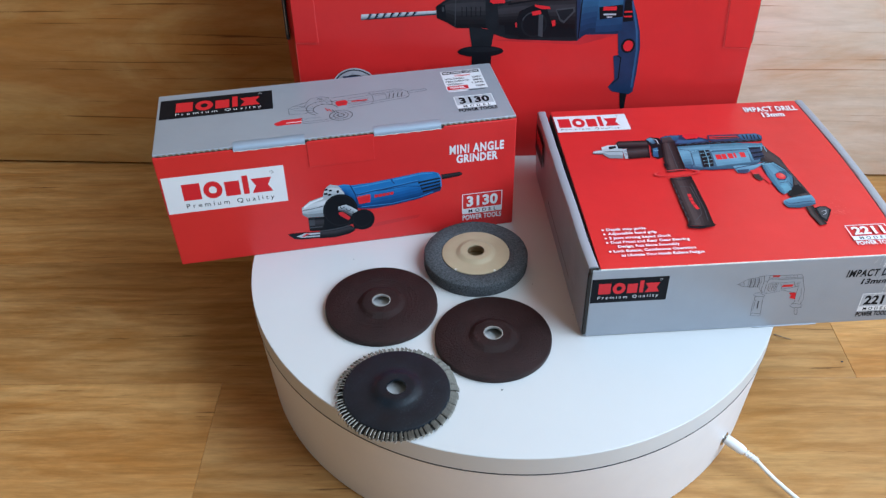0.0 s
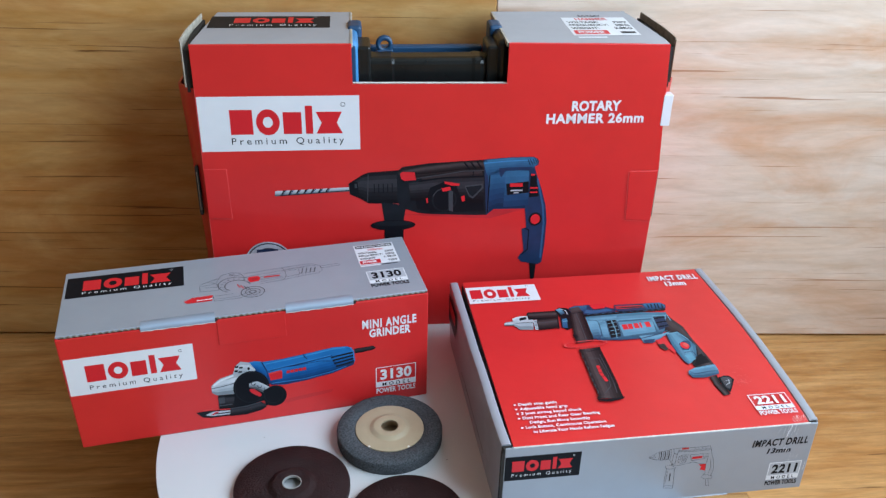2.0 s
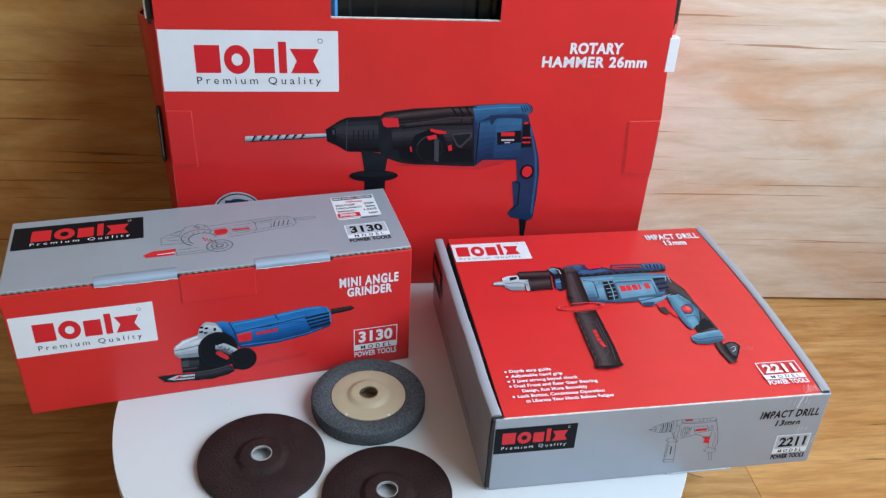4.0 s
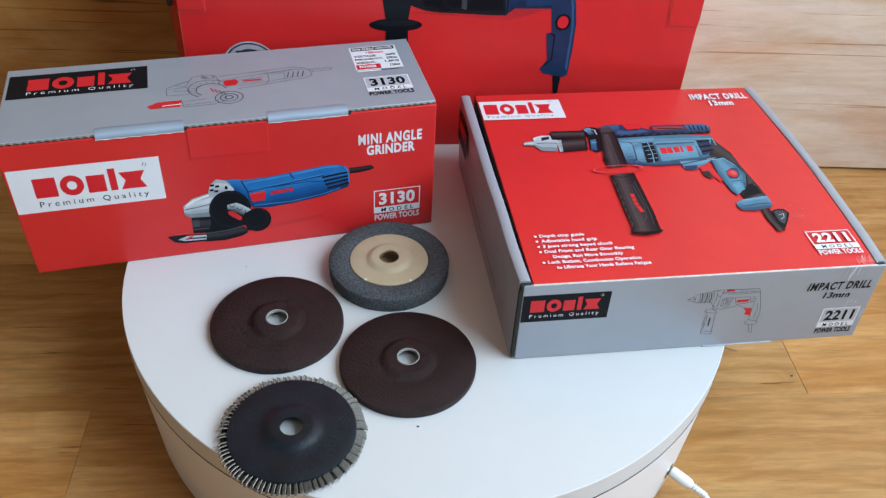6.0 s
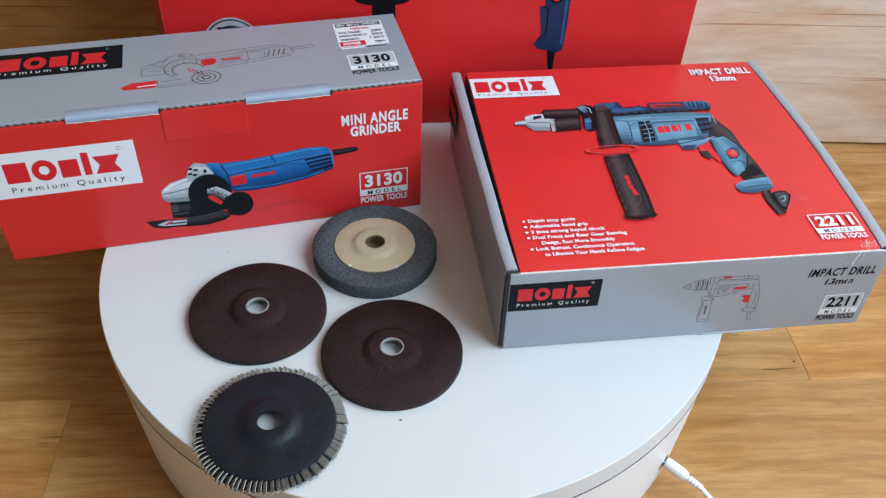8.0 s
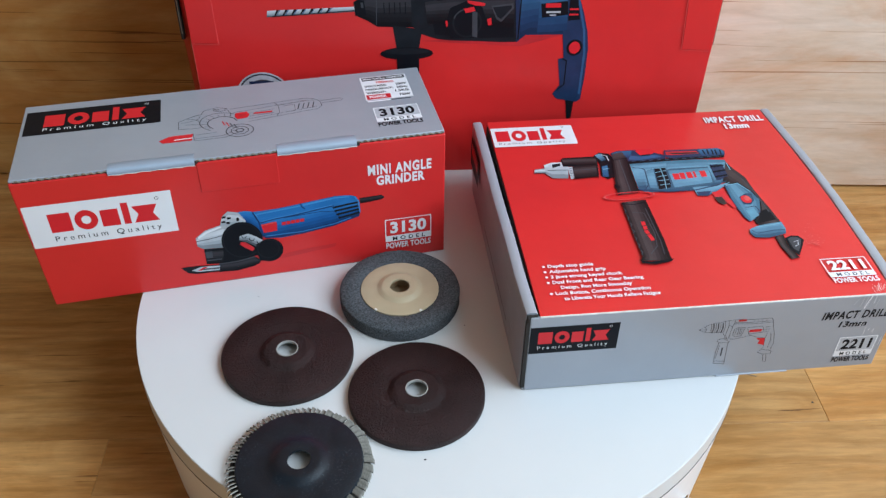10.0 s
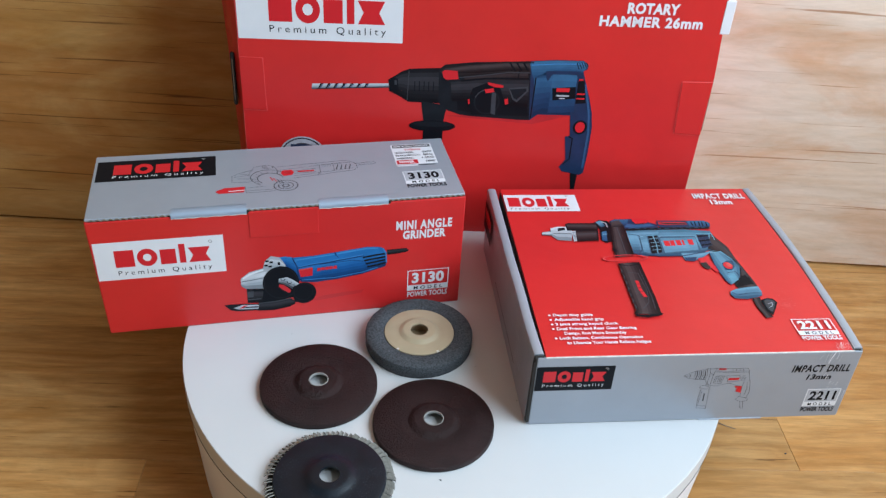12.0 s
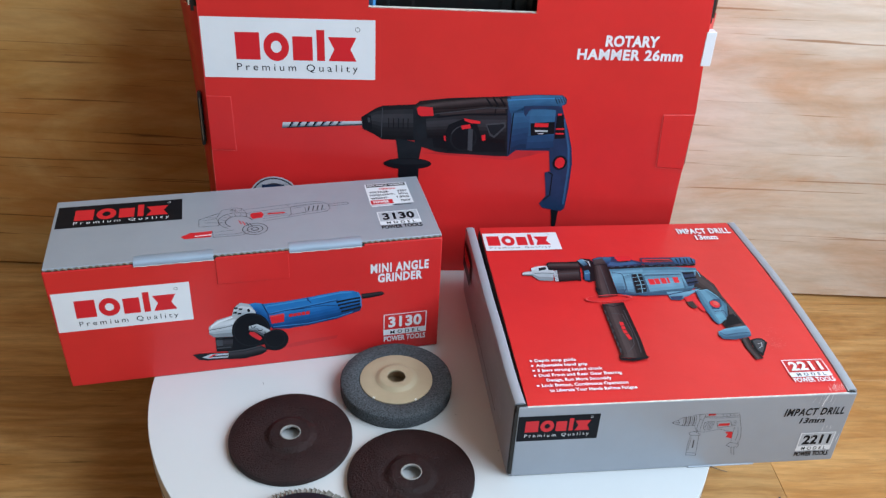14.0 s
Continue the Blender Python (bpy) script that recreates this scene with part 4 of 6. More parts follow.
p.poly(TEAL_DARK, L + 5, [(-7.7, 36.8), (0.8, 40.9), (11.9, 40.6), (10.2, 17.6), (8.3, 9.8), (-7, 8.6), (-10.5, 13)])
p.shade(TEALS[1:7], L + 6, [(-6.7, 36.7), (0.6, 38.9)], [(-9.5, 12.9), (-3.6, 11.2)])
p.poly(BLACK_INK, L + 6, [(1.6, 38.8), (10.8, 39.7), (9.2, 17.7), (7.5, 11.9), (-2.8, 10.1)])
p.line(TEAL_LITE, L + 7, [(1, 33.8), (10.3, 35.7)], 0.7)
p.line(TEAL_LITE, L + 7, [(1.3, 27.7), (9.5, 28.8)], 0.7)
p.line(TEAL_LITE, L + 7, [(0.6, 21.8), (8.8, 22.8)], 0.7)
p.line(TEAL_LITE, L + 7, [(-0.1, 15.8), (8.1, 16.9)], 0.7)
p.line(TEAL_LITE, L + 7, [(6.7, 39.2), (5.9, 24.2), (3.3, 10.4)], 0.8)
p.line(TEAL_LITE, L + 6, [(-7.7, 36.8), (0.7, 39.9), (11.9, 40.6)], 0.6)
p.poly(TEAL_DARK, L + 5, [(10.3, 35.7), (14.6, 38.3), (47.9, 38.4), (46.2, 15.4), (41.9, 12.9), (8.3, 9.8)])
p.shade(TEALS[1:6], L + 6, [(12.3, 35.5), (47.6, 36.4)], [(10.5, 11.5), (44.2, 15.7)])
for k, w in enumerate((5.4, 4.4, 4.8, 2.0, 5.0)):
    p.rect(RED_INK, L + 7, 13.8 + 5.98 * k, 22.2 + 0.49 * k, 13.8 + 5.98 * k + w, 22.2 + 8.6 + 0.49 * k, 0.6)
p.poly(NAVY, L + 6, [(50.2, 41.1), (54.2, 40.7), (52.6, 18.7), (48.5, 18.2)])
p.line(BLACK_INK, L + 7, [(50.9, 38), (53.8, 37.7)], 2.2)
p.line(BLACK_INK, L + 7, [(49.9, 30.1), (53, 30.7)], 2.2)
p.line(BLACK_INK, L + 7, [(50.1, 23), (52.2, 23.8)], 2.2)
p.poly(NAVY, L + 6, [(54.2, 40.7), (57.3, 41.3), (55.8, 20.4), (52.7, 19.7)])
p.line(BLACK_INK, L + 7, [(54, 38.7), (56.9, 38.3)], 2.2)
p.line(BLACK_INK, L + 7, [(54, 30.6), (56.1, 31.4)], 2.2)
p.line(BLACK_INK, L + 7, [(53.2, 23.7), (56.3, 24.3)], 2.2)
p.poly(NAVY, L + 6, [(57.2, 40.3), (61.3, 40.9), (60.2, 22.9), (56.1, 22.3)])
p.line(BLACK_INK, L + 7, [(58, 39.2), (61, 38.9)], 2.2)
p.line(BLACK_INK, L + 7, [(57.1, 31.3), (60.2, 31.9)], 2.2)
p.line(BLACK_INK, L + 7, [(56.3, 24.3), (59.4, 25)], 2.2)
p.line(TEAL_LITE, L + 6, [(50.3, 42.1), (65.5, 42.4), (65.3, 32.3)], 0.8)
p.line(NAVY, L + 5, [(-19.8, 11.1), (3.9, 6.3), (27, 6.6), (48.8, 12.1)], 1.3)
p.line(TEAL_DARK, L + 5, [(14.4, 10.1), (21.9, 14.2), (45.1, 14.6), (56.4, 16.3)], 0.8)
# trigger, its guard and the handle
p.shade(TEALS[2:], L + 4, [(25.5, 10.8), (46.7, 11.3), (59.2, 14.9)], [(26.1, -1.3), (34.1, -2.3), (42.7, 2.8)])
p.poly(NAVY, L + 5, [(26.7, 3.6), (38.8, 4.2), (35.2, -1.4), (27.1, -1.5)])
p.poly(RED_INK, L + 4, [(38.6, 2.2), (48.9, 4), (50.7, -6.2), (52.3, -18.5), (49.1, -20.1), (46.2, -10.7), (39.8, -5)])
p.poly(DARK_RED, L + 5, [(38.9, -3.8), (46.2, -1.7), (47, -11.8), (43.6, -15.5), (39.2, -9.9)])
p.poly(BROWN_INK, L + 6, [(38.8, -4.8), (44.9, -4.5), (45.8, -13.7), (42.6, -15.4), (39.1, -10.9)])
p.shade(BROWNS[1:7], L + 3, [(65.7, 44.4), (67.7, 36.1), (73.9, 20.3), (74.7, 1), (78.4, -27.6), (79.7, -42.8)], [(53.4, 16.6), (55.8, 11.3), (60.7, 1.7), (61.1, -20.5), (59.9, -39.5), (62.8, -48.9)])
p.shade(TEAL_RISE, L + 4, [(52.7, 10.7), (51.6, -7.3), (52.3, -18.5), (53.8, -31.8), (56.1, -38.1)], [(65.2, 14.2), (71.6, 0.4), (74.3, -11), (68.5, -26.4), (60.4, -35.6)])
p.line(BLACK_INK, L + 5, [(58.9, 11.9), (65.2, 14.2), (71.6, 0.4), (74.3, -11), (69.4, -27.5), (60.3, -36.5)], 0.9)
p.line(TEAL_LITE, L + 6, [(53.7, 10.5), (64, 12.4), (70.6, 0.5)], 0.8)
p.line(NAVY, L + 5, [(52.7, 10.7), (51.6, -7.3), (52.2, -19.5), (53.7, -32.8), (56.1, -38.1)], 0.9)
p.poly(NAVY, L + 5, [(58.8, -6.2), (65.3, -1.9), (70.3, -2.5), (69.2, -11.4), (64.6, -16.9), (58.6, -16.2)])
p.poly(TEAL_DARK, L + 6, [(59.7, -7.3), (65.1, -3.9), (69.1, -4.3), (68.2, -11.3), (64.8, -14.9), (60, -13.4)])
p.oval(RED_INK, L + 7, 63.4, -9.7, 4.2, 5.2).oval(RUBBED_LIT, L + 8, 64.5, -8.9, 2.6, 3.0)
p.poly(TEAL, L + 5, [(57.7, -24.2), (65, -22), (65.9, -31.2), (58.4, -35.3)])
p.line(NAVY, L + 6, [(59.1, -20.3), (67.3, -19.2), (68.4, -27.4)], 0.7)
p.poly(BLACK_INK, L + 4, [(69.6, -25.6), (75.9, -23.3), (77.3, -37.5), (68, -39.5), (59.7, -41.5)])
p.line(MID_INK, L + 5, [(69.9, 19.7), (73.1, 4.2), (75.4, -27.2)], 1.0)
# blue foot of the handle, cord sleeve and its key holder
p.shade(TEALS[5:], L + 5, [(51.9, -47.7), (58.3, -44.4), (67.6, -42.4), (79.9, -40.9), (80, -48.9)], [(50.3, -52.5), (52.7, -57.8), (62.7, -59), (72, -57), (78.3, -54.8)])
p.line(NAVY, L + 6, [(52.8, -48.8), (56.3, -53.2), (68.7, -50.6), (78.7, -50.8)], 0.8)
p.line(TEAL_LITE, L + 6, [(58.2, -45.4), (67.4, -44.4), (77.7, -42.6)], 0.8)
p.shade(BROWNS, L + 3, [(67.8, -58.6), (67.5, -69.6), (69.3, -79.9), (69.7, -85)], [(75.1, -56.4), (73.7, -68.3), (75.5, -78.6), (76.9, -83.8)])
p.poly(BLACK_INK, L + 4, [(74.6, -60.4), (80.9, -58.1), (85.9, -58.7), (88.3, -64), (83.3, -72.5), (77.1, -81.8), (76.4, -79.7), (73.9, -75.4)])
p.poly(MID_INK, L + 5, [(76.5, -61.6), (79.7, -60), (84.6, -60.5), (86.3, -63.7), (82.4, -71.3), (78.7, -77), (76.1, -73.6)])
p.line(PALE_INK, L + 6, [(79, -65.9), (83.2, -64.4), (81.6, -69.2), (78.4, -70.9)], 0.6)
# side handle: clamp, red disc, ribbed grip
p.shade(BROWNS, L + 7, [(-30.8, 54.6), (-36.5, 23.1), (-38.6, 5.2)], [(-17.3, 58.1), (-19.4, 23.1), (-20.2, 7.1)])
p.shade(BROWNS[2:5], L + 8, [(-28.6, 64.4), (-19.3, 66.4)], [(-29.8, 54.5), (-17.4, 57.1)])
p.line(BLACK_INK, L + 9, [(-30.8, 54.6), (-17.4, 57.1)], 0.9)
p.poly(BLACK_INK, L + 8, [(-37.8, 20.2), (-34.1, 17.8), (-34.5, 13.8), (-38.4, 15.2)])
p.line(MID_INK, L + 8, [(-24.7, 54.9), (-26.3, 23.9), (-27.2, 7.9)], 0.8)
p.oval(RED_INK, L + 9, -29.7, 3.2, 22.0, 5.4, 2, 0.80).oval(RUBBED_LIT, L + 10, -29.7, 3.4, 21.6, 5.1, 2, 0.93).oval(DARK_RED, L + 10, -29.7, 2.4, 21.3, 4.6, 2, 0.9, 190, 350)
p.shade(BROWNS, L + 11, [(-38.7, -4.9), (-39.5, -28.9), (-40.2, -52), (-40.5, -72.1), (-43.1, -76.8)], [(-18.4, -3.2), (-18.3, -28.4), (-18.4, -54.5), (-19.6, -73.5), (-19.1, -78.6)])
p.poly(BLACK_INK, L + 12, [(-43.1, -76.8), (-35.3, -78.8), (-23, -77.2), (-17.9, -76.7), (-20.3, -79.5), (-32.6, -82.1), (-42.5, -79.9)])
p.line(BLACK_INK, L + 12, [(-39, -6.8), (-29.1, -9), (-19.7, -6.1)], 1.0)
p.line(MID_INK, L + 12, [(-38.8, -13.9), (-38, -16), (-39.4, -18.9)], 1.0)
p.line(MID_INK, L + 12, [(-38.8, -23), (-38.1, -25.1), (-39.4, -27.9)], 1.0)
p.line(MID_INK, L + 12, [(-38.9, -32), (-38.1, -34.1), (-39.3, -36)], 1.0)
p.line(MID_INK, L + 12, [(-39.8, -40), (-38.1, -42.2), (-40.4, -44.9)], 1.0)
p.line(MID_INK, L + 12, [(-39.9, -49), (-39.1, -51.1), (-40.3, -53)], 1.0)
p.line(MID_INK, L + 12, [(-39.8, -57.1), (-39, -59.2), (-40.4, -62)], 1.0)
p.line(MID_INK, L + 12, [(-39.7, -65.1), (-39, -67.2), (-40.3, -70.1)], 1.0)
p.line(MID_INK, L + 12, [(-33.3, -18.6), (-24.5, -20.6), (-23.4, -45.9), (-26.2, -61.7), (-33.2, -69.9)], 0.7)
p.line(MID_INK, L + 12, [(-21.8, -14.9), (-21.6, -56.2), (-23.3, -71.1)], 0.7)
p.line(RED_INK, L + 13, [(-28.8, -32.2), (-29.1, -43.2), (-27.3, -53.5)], 3.2)
p.line(BROWN_INK, L + 14, [(-31.4, -36.9), (-24.2, -35.7)], 0.8)
p.line(BROWN_INK, L + 14, [(-31, -42), (-23.8, -40.8)], 0.8)
p.line(BROWN_INK, L + 14, [(-29.6, -47.2), (-23.4, -45.9)], 0.8)
p.make("tool_picture", drill_box, DT, "printed picture of a teal impact drill")

# pale rubbed spot on the lid
p = Print()
rng = random.Random(8)
for k in range(110):
    x, y = (rng.gauss(94, 4.5), rng.gauss(-67, 2.2)) if k < 75 else (rng.gauss(98, 3.5), rng.gauss(-55, 7))
    p.oval(RUBBED_LIT, 3, x, y, rng.uniform(0.2, 0.75), rng.uniform(0.15, 0.4), rng.uniform(-20, 30))
p.make("rubbed_spot", drill_box, DT, "pale rubbed spot")

# front flap print
mark_label(drill_box, DF, -134, 39, -70, 65, BLACK_INK, RED_INK, WHITE_INK, (-128, 48.5, -77, 61.5), (-128, 42, -77, 46.3), "black label with the maker's red mark")
lettering("title", "IMPACT DRILL", DARK_INK, drill_box, DF, 80.5, 52.5, 131, 60.5, 2, 0.022, 0.15, 1.1)
lettering("title", "13mm", DARK_INK, drill_box, DF, 95.5, 44, 117, 50, 2, 0.022, 0.15)
number_panel(drill_box, DF, "2211", 101, 6.5, 131, 33, BLACK_INK, WHITE_INK, DARK_INK, True)
p = Print()
w = 0.32
p.line(LINE_INK, 1, [(5.4, 57.8), (-3, 56.6), (-7, 54), (-11, 51.4), (-6, 48.8), (-0.2, 47.5), (7.9, 47.3)], w)
p.line(LINE_INK, 1, [(-7, 54), (-5, 51.4), (-6, 48.8)], w).line(LINE_INK, 1, [(-11, 51.4), (-5, 51.4)], w)
for k in range(6):
    p.line(LINE_INK, 1, [(-2.4 + 1.7 * k, 56.6), (-1.6 + 1.7 * k, 52), (-2.2 + 1.7 * k, 47.8)], 0.9 if k % 2 else 0.35)
p.line(LINE_INK, 1, [(5.4, 57.8), (6.8, 58.8), (17.8, 59.4), (27.6, 58.6), (41.9, 58.7), (43.5, 56), (44.7, 51.3), (47.7, 42.7), (49.8, 31.9), (48.5, 24.3)], w)
p.line(LINE_INK, 1, [(7.9, 47.3), (11, 40.8), (17.7, 39.5), (30, 42.3), (35.4, 39.9), (40.6, 38.7)], w)
p.line(LINE_INK, 1, [(7.4, 58.6), (8.6, 53), (8, 47.3)], w).line(LINE_INK, 1, [(10, 58.8), (11, 54), (14, 52.5), (15, 58.8)], w)
p.line(LINE_INK, 1, [(11, 54), (10.5, 44), (12, 41)], w).line(LINE_INK, 1, [(14, 52.5), (13.5, 41)], w)
p.line(LINE_INK, 1, [(15.9, 43.8), (16, 50), (19, 51.2), (24, 50.8), (22.6, 42.6), (18, 41.8), (15.9, 43.8)], w)
p.line(LINE_INK, 1, [(17.4, 44.5), (17.6, 49.5), (19.4, 50), (19.2, 43.6)], w).line(LINE_INK, 1, [(20.6, 43.8), (20.8, 49.8), (22.4, 49.8), (21.6, 43.8)], w)
p.line(LINE_INK, 1, [(15, 56.6), (27, 55.6), (43, 55.8)], w).line(LINE_INK, 1, [(15, 55.4), (27, 54.2), (43.4, 54.4)], w)
p.line(LINE_INK, 1, [(25.6, 50.6), (37, 50.8), (39.4, 45), (28, 43.6), (25.6, 50.6)], w)
for k in range(4):
    p.line(LINE_INK, 1, [(29 + 3 * k, 58.2), (29.6 + 3 * k, 56.2)], w)
    p.line(LINE_INK, 1, [(39.6, 50.4 - 1.6 * k), (42.6, 50 - 1.6 * k)], w)
p.line(LINE_INK, 1, [(5.5, 39.9), (9.3, 41), (14.9, 37.4), (14.9, 36.2), (7.9, 36.6), (5.2, 38.4), (5.5, 39.9)], w)
p.line(LINE_INK, 1, [(7, 36.6), (6.6, 26), (7.3, 14.8), (15.9, 13.6), (15, 24), (14, 36.2)], w)
p.line(LINE_INK, 1, [(7.6, 17.5), (15.4, 16.4)], w).line(LINE_INK, 1, [(8.2, 34), (8, 20)], w)
p.line(LINE_INK, 1, [(11.4, 23), (11, 31)], 1.1)
p.line(LINE_INK, 1, [(42.3, 44), (41.8, 38.6), (42.6, 27.8), (39.6, 23.5), (43.5, 21.2), (49.8, 21), (50.4, 23.6), (48.5, 24.8), (42, 26.6)], w)
p.line(LINE_INK, 1, [(45, 43), (46.6, 36), (46, 28)], w)
p.line(LINE_INK, 1, [(44.3, 21.1), (46, 13.3), (48.6, 12.5), (46.8, 21)], w)
p.rect(RED_INK, 2, 27.6, 45.7, 36.8, 48.2, 0.6).rect(DARK_RED, 2, 17.2, 57.4, 23.4, 59.2)
p.poly(RED_INK, 2, [(34.9, 38.9), (41.5, 38.7), (42.4, 31), (37.1, 33), (38, 36)])
p.make("line_drawing", drill_box, DF, "fine line drawing of the drill")

# creases and scuffs of the worn corner
p = Print()
rng = random.Random(4)
for k in range(9):
    x, y = 115 + 1.7 * k, -126.5 + rng.uniform(0, 2)
    p.line(PAPER_EDGE if k % 3 else WHITE_INK, 9, [(x, y), (x + rng.uniform(-0.5, 1.2), y + rng.uniform(2, 5)), (x + rng.uniform(-0.5, 2), y + rng.uniform(5, 9))], rng.uniform(0.15, 0.35))
p.make("crease", drill_box, DT, "pale creases in the worn corner")
p = Print()
for k in range(5):
    x = 104 + 3 * k
    p.line(PALE_INK, 3, [(x, 74), (x - rng.uniform(0, 3), 70 - rng.uniform(2, 8))], rng.uniform(0.3, 0.8))
for k in range(12):
    x, y = rng.uniform(108, 135), rng.uniform(30, 73)
    p.line(PALE_INK if k % 2 else WHITE_INK, 3, [(x, y), (x - rng.uniform(0, 1.5), y - rng.uniform(2, 9))], rng.uniform(0.15, 0.4))
p.line(WHITE_INK, 3, [(112.5, 74), (110.5, 66), (110, 62)], 0.8)
p.make("crease", drill_box, DF)

# side wall print and scuffs
SIDE = Matrix.Translation((-LD / 2 - 0.0031, 0, 0)) @ Matrix.Rotation(radians(-89.15), 4, "Z") @ Matrix.Rotation(radians(90), 4, "X")
p = Print()
p.rect(BLACK_INK, 1, -122, 36, -80, 66)
for k in range(5):
    p.rect(DARK_RED, 2, -117 + 6.6 * k, 48, -112.4 + 6.6 * k, 60)
for k in range(9):
    p.rect(PALE_INK, 1, 66 + rng.uniform(0, 2), 14 + 4.6 * k, 84 + rng.uniform(-4, 8), 15.6 + 4.6 * k)
p.line(INNER_SHADE, 1, [(-40, 24), (70, 18)], 1.0)
p.make("side_print", drill_box, SIDE, "faded side print")

# ---- hammer carton: panels, flaps, print ----
t3 = 0.003
out = [(-0.2290, 0), (0.2345, 0), (0.2370, 0.19), (0.2300, HH - 0.002), (0.071, HH), (0.0715, 0.281), (-0.0795, 0.2825), (-0.079, HH), (-0.2288, HH)]
part("front_panel", slab(out, -0.0001, t3, 0.0006), RED, hammer_box, "glossy red front panel with a handle cut-out", Matrix.Translation((0, t3, 0)) @ Matrix.Rotation(radians(90), 4, "X"))
part("cut_rim", slab([(-0.0795, 0.2822), (0.0715, 0.2807), (0.0715, 0.2817), (-0.0795, 0.2832)], -0.0004, t3), PAPER_EDGE, hammer_box, "pale raw edge of the cut-out", Matrix.Translation((0, t3, 0)) @ Matrix.Rotation(radians(90), 4, "X"))
for x0, x1 in ((-0.2290, -0.0790), (0.0705, 0.2295)):
    bm, rows, n = bmesh.new(), [], 12
    for k in range(n + 1):
        v = k / n
        y = 0.0012 + v * (WH - 0.002)
        z = HH - 0.0008 + 0.0004 * math.sin(math.pi * v) - (0.0010 if k == 0 else 0)
        pinch = 0.012 * v if x0 < 0 else 0.004 * v
        rows.append([bm.verts.new((xx, y, zz)) for xx, zz in ((x0 + (pinch if x0 < -0.2 else 0), z), (x1 - (0 if x0 < 0 else 0.014 * v), z), (x1 - (0 if x0 < 0 else 0.014 * v), z - 0.0022), (x0 + (pinch if x0 < -0.2 else 0), z - 0.0022))])
    for a, b in zip(rows, rows[1:]):
        for j in range(4):
            bm.faces.new((a[j], a[(j + 1) % 4], b[(j + 1) % 4], b[j]))
    bm.faces.new(rows[0])
    bm.faces.new(rows[-1][::-1])
    flat_smooth(part("top_panel", bm, GREY_LIGHT, hammer_box, "pale grey top panel"), 50)
    part("cut_edge", block((x1 if x0 < 0 else x0) - 0.0012, (x1 if x0 < 0 else x0) + 0.0012, 0.002, WH - 0.006, HH - 0.004, HH + 0.0001, 0.0004, 1), CARD_EDGE, hammer_box, "worn cut edge")
part("back_panel", slab([(-0.235, 0), (0.235, 0), (0.235, 0.26), (0.214, HH - 0.005), (0.071, HH - 0.005), (0.071, 0.281), (-0.079, 0.281), (-0.079, HH - 0.005), (-0.214, HH - 0.005), (-0.235, 0.26)], 0, t3), RED_SIDE, hammer_box, "", Matrix.Translation((0, WH, 0)) @ Matrix.Rotation(radians(90), 4, "X"))
part("bottom_panel", block(-0.230, 0.230, t3, WH - t3, 0, t3), RED_SIDE, hammer_box)


def flared_side(s, edge, rows):
    """A side panel that leans out of its front fold, more so towards the top."""
    bm, rings = bmesh.new(), []
    for z, f in rows:
        w = 0.0008 * noise.noise((z * 30, s, 0.5))
        sect = ((edge, 0.0022), (edge + 0.6 * f, 0.0075), (edge + f + 0.0054 + w, 0.020), (max(0.2405, edge + f + 0.004), 0.05), (0.238, WH - 0.001))
        outer = [bm.verts.new((s * x, y, z)) for x, y in sect]
        inner = [bm.verts.new((s * (x - 0.002), y + 0.0008, z)) for x, y in sect[::-1]]
        rings.append(outer + inner)
    n = len(rings[0])
    for a, b in zip(rings, rings[1:]):
        for j in range(n):
            bm.faces.new((a[j], a[(j + 1) % n], b[(j + 1) % n], b[j]))
    bm.faces.new(rings[0])
    bm.faces.new(rings[-1][::-1])
    return bm


for s in (-1, 1):
    edge = 0.2289 if s < 0 else 0.2318
    flare = ((0.0, 0.004), (0.06, 0.0042), (0.10, 0.0045), (0.15, 0.006), (0.20, 0.0075), (0.24, 0.0095), (0.2785, 0.012)) if s < 0 else ((0.0, 0.003), (0.10, 0.003), (0.19, 0.0035), (0.24, 0.005), (0.2785, 0.007))
    flat_smooth(part("side_panel", flared_side(s, edge, flare), RED, hammer_box, "bulging red side panel"), 50)
    x = s * 0.2365
    flap = [(x, 0.004), (x + s * 0.0028, 0.014), (x + s * 0.0022, 0.05), (x - s * 0.004, WH - 0.012), (x - s * 0.0052, WH - 0.012), (x + s * 0.0010, 0.05), (x + s * 0.0016, 0.0145), (x - s * 0.0010, 0.0048)]
    part("dust_flap", slab(flap, 0.279, HH + 0.001, 0.0), KRAFT if s > 0 else CARD_EDGE, hammer_box, "loose corner flap of raw board")
    part("flap_shadow", block(min(s * 0.2290, s * 0.2350), max(s * 0.2290, s * 0.2350), 0.0045, WH - 0.01, 0.274, HH - 0.006), INNER_SHADE, hammer_box)
# dark sheet behind the front panel, for the shade inside the carton
part("inner_lining", slab([(-0.2285, 0.2795), (-0.0797, 0.2795), (-0.0797, HH - 0.004), (-0.2285, HH - 0.004)], 0, 0.002), INNER_SHADE, hammer_box, "", Matrix.Translation((0, 0.0062, 0)) @ Matrix.Rotation(radians(90), 4, "X"))

HF = front_face(-0.00015)
for pts in ([(-0.2288, 0.1415), (-0.2055, 0.1405), (-0.2060, 0.1955), (-0.2288, 0.196)], [(0.2085, 0.1275), (0.2362, 0.126), (0.2365, 0.1850), (0.2055, 0.1845)]):
    part("tuck_flap", slab(pts, 0, 0.0009, 0.0005), RED, hammer_box, "red tucked-in locking flap", HF)
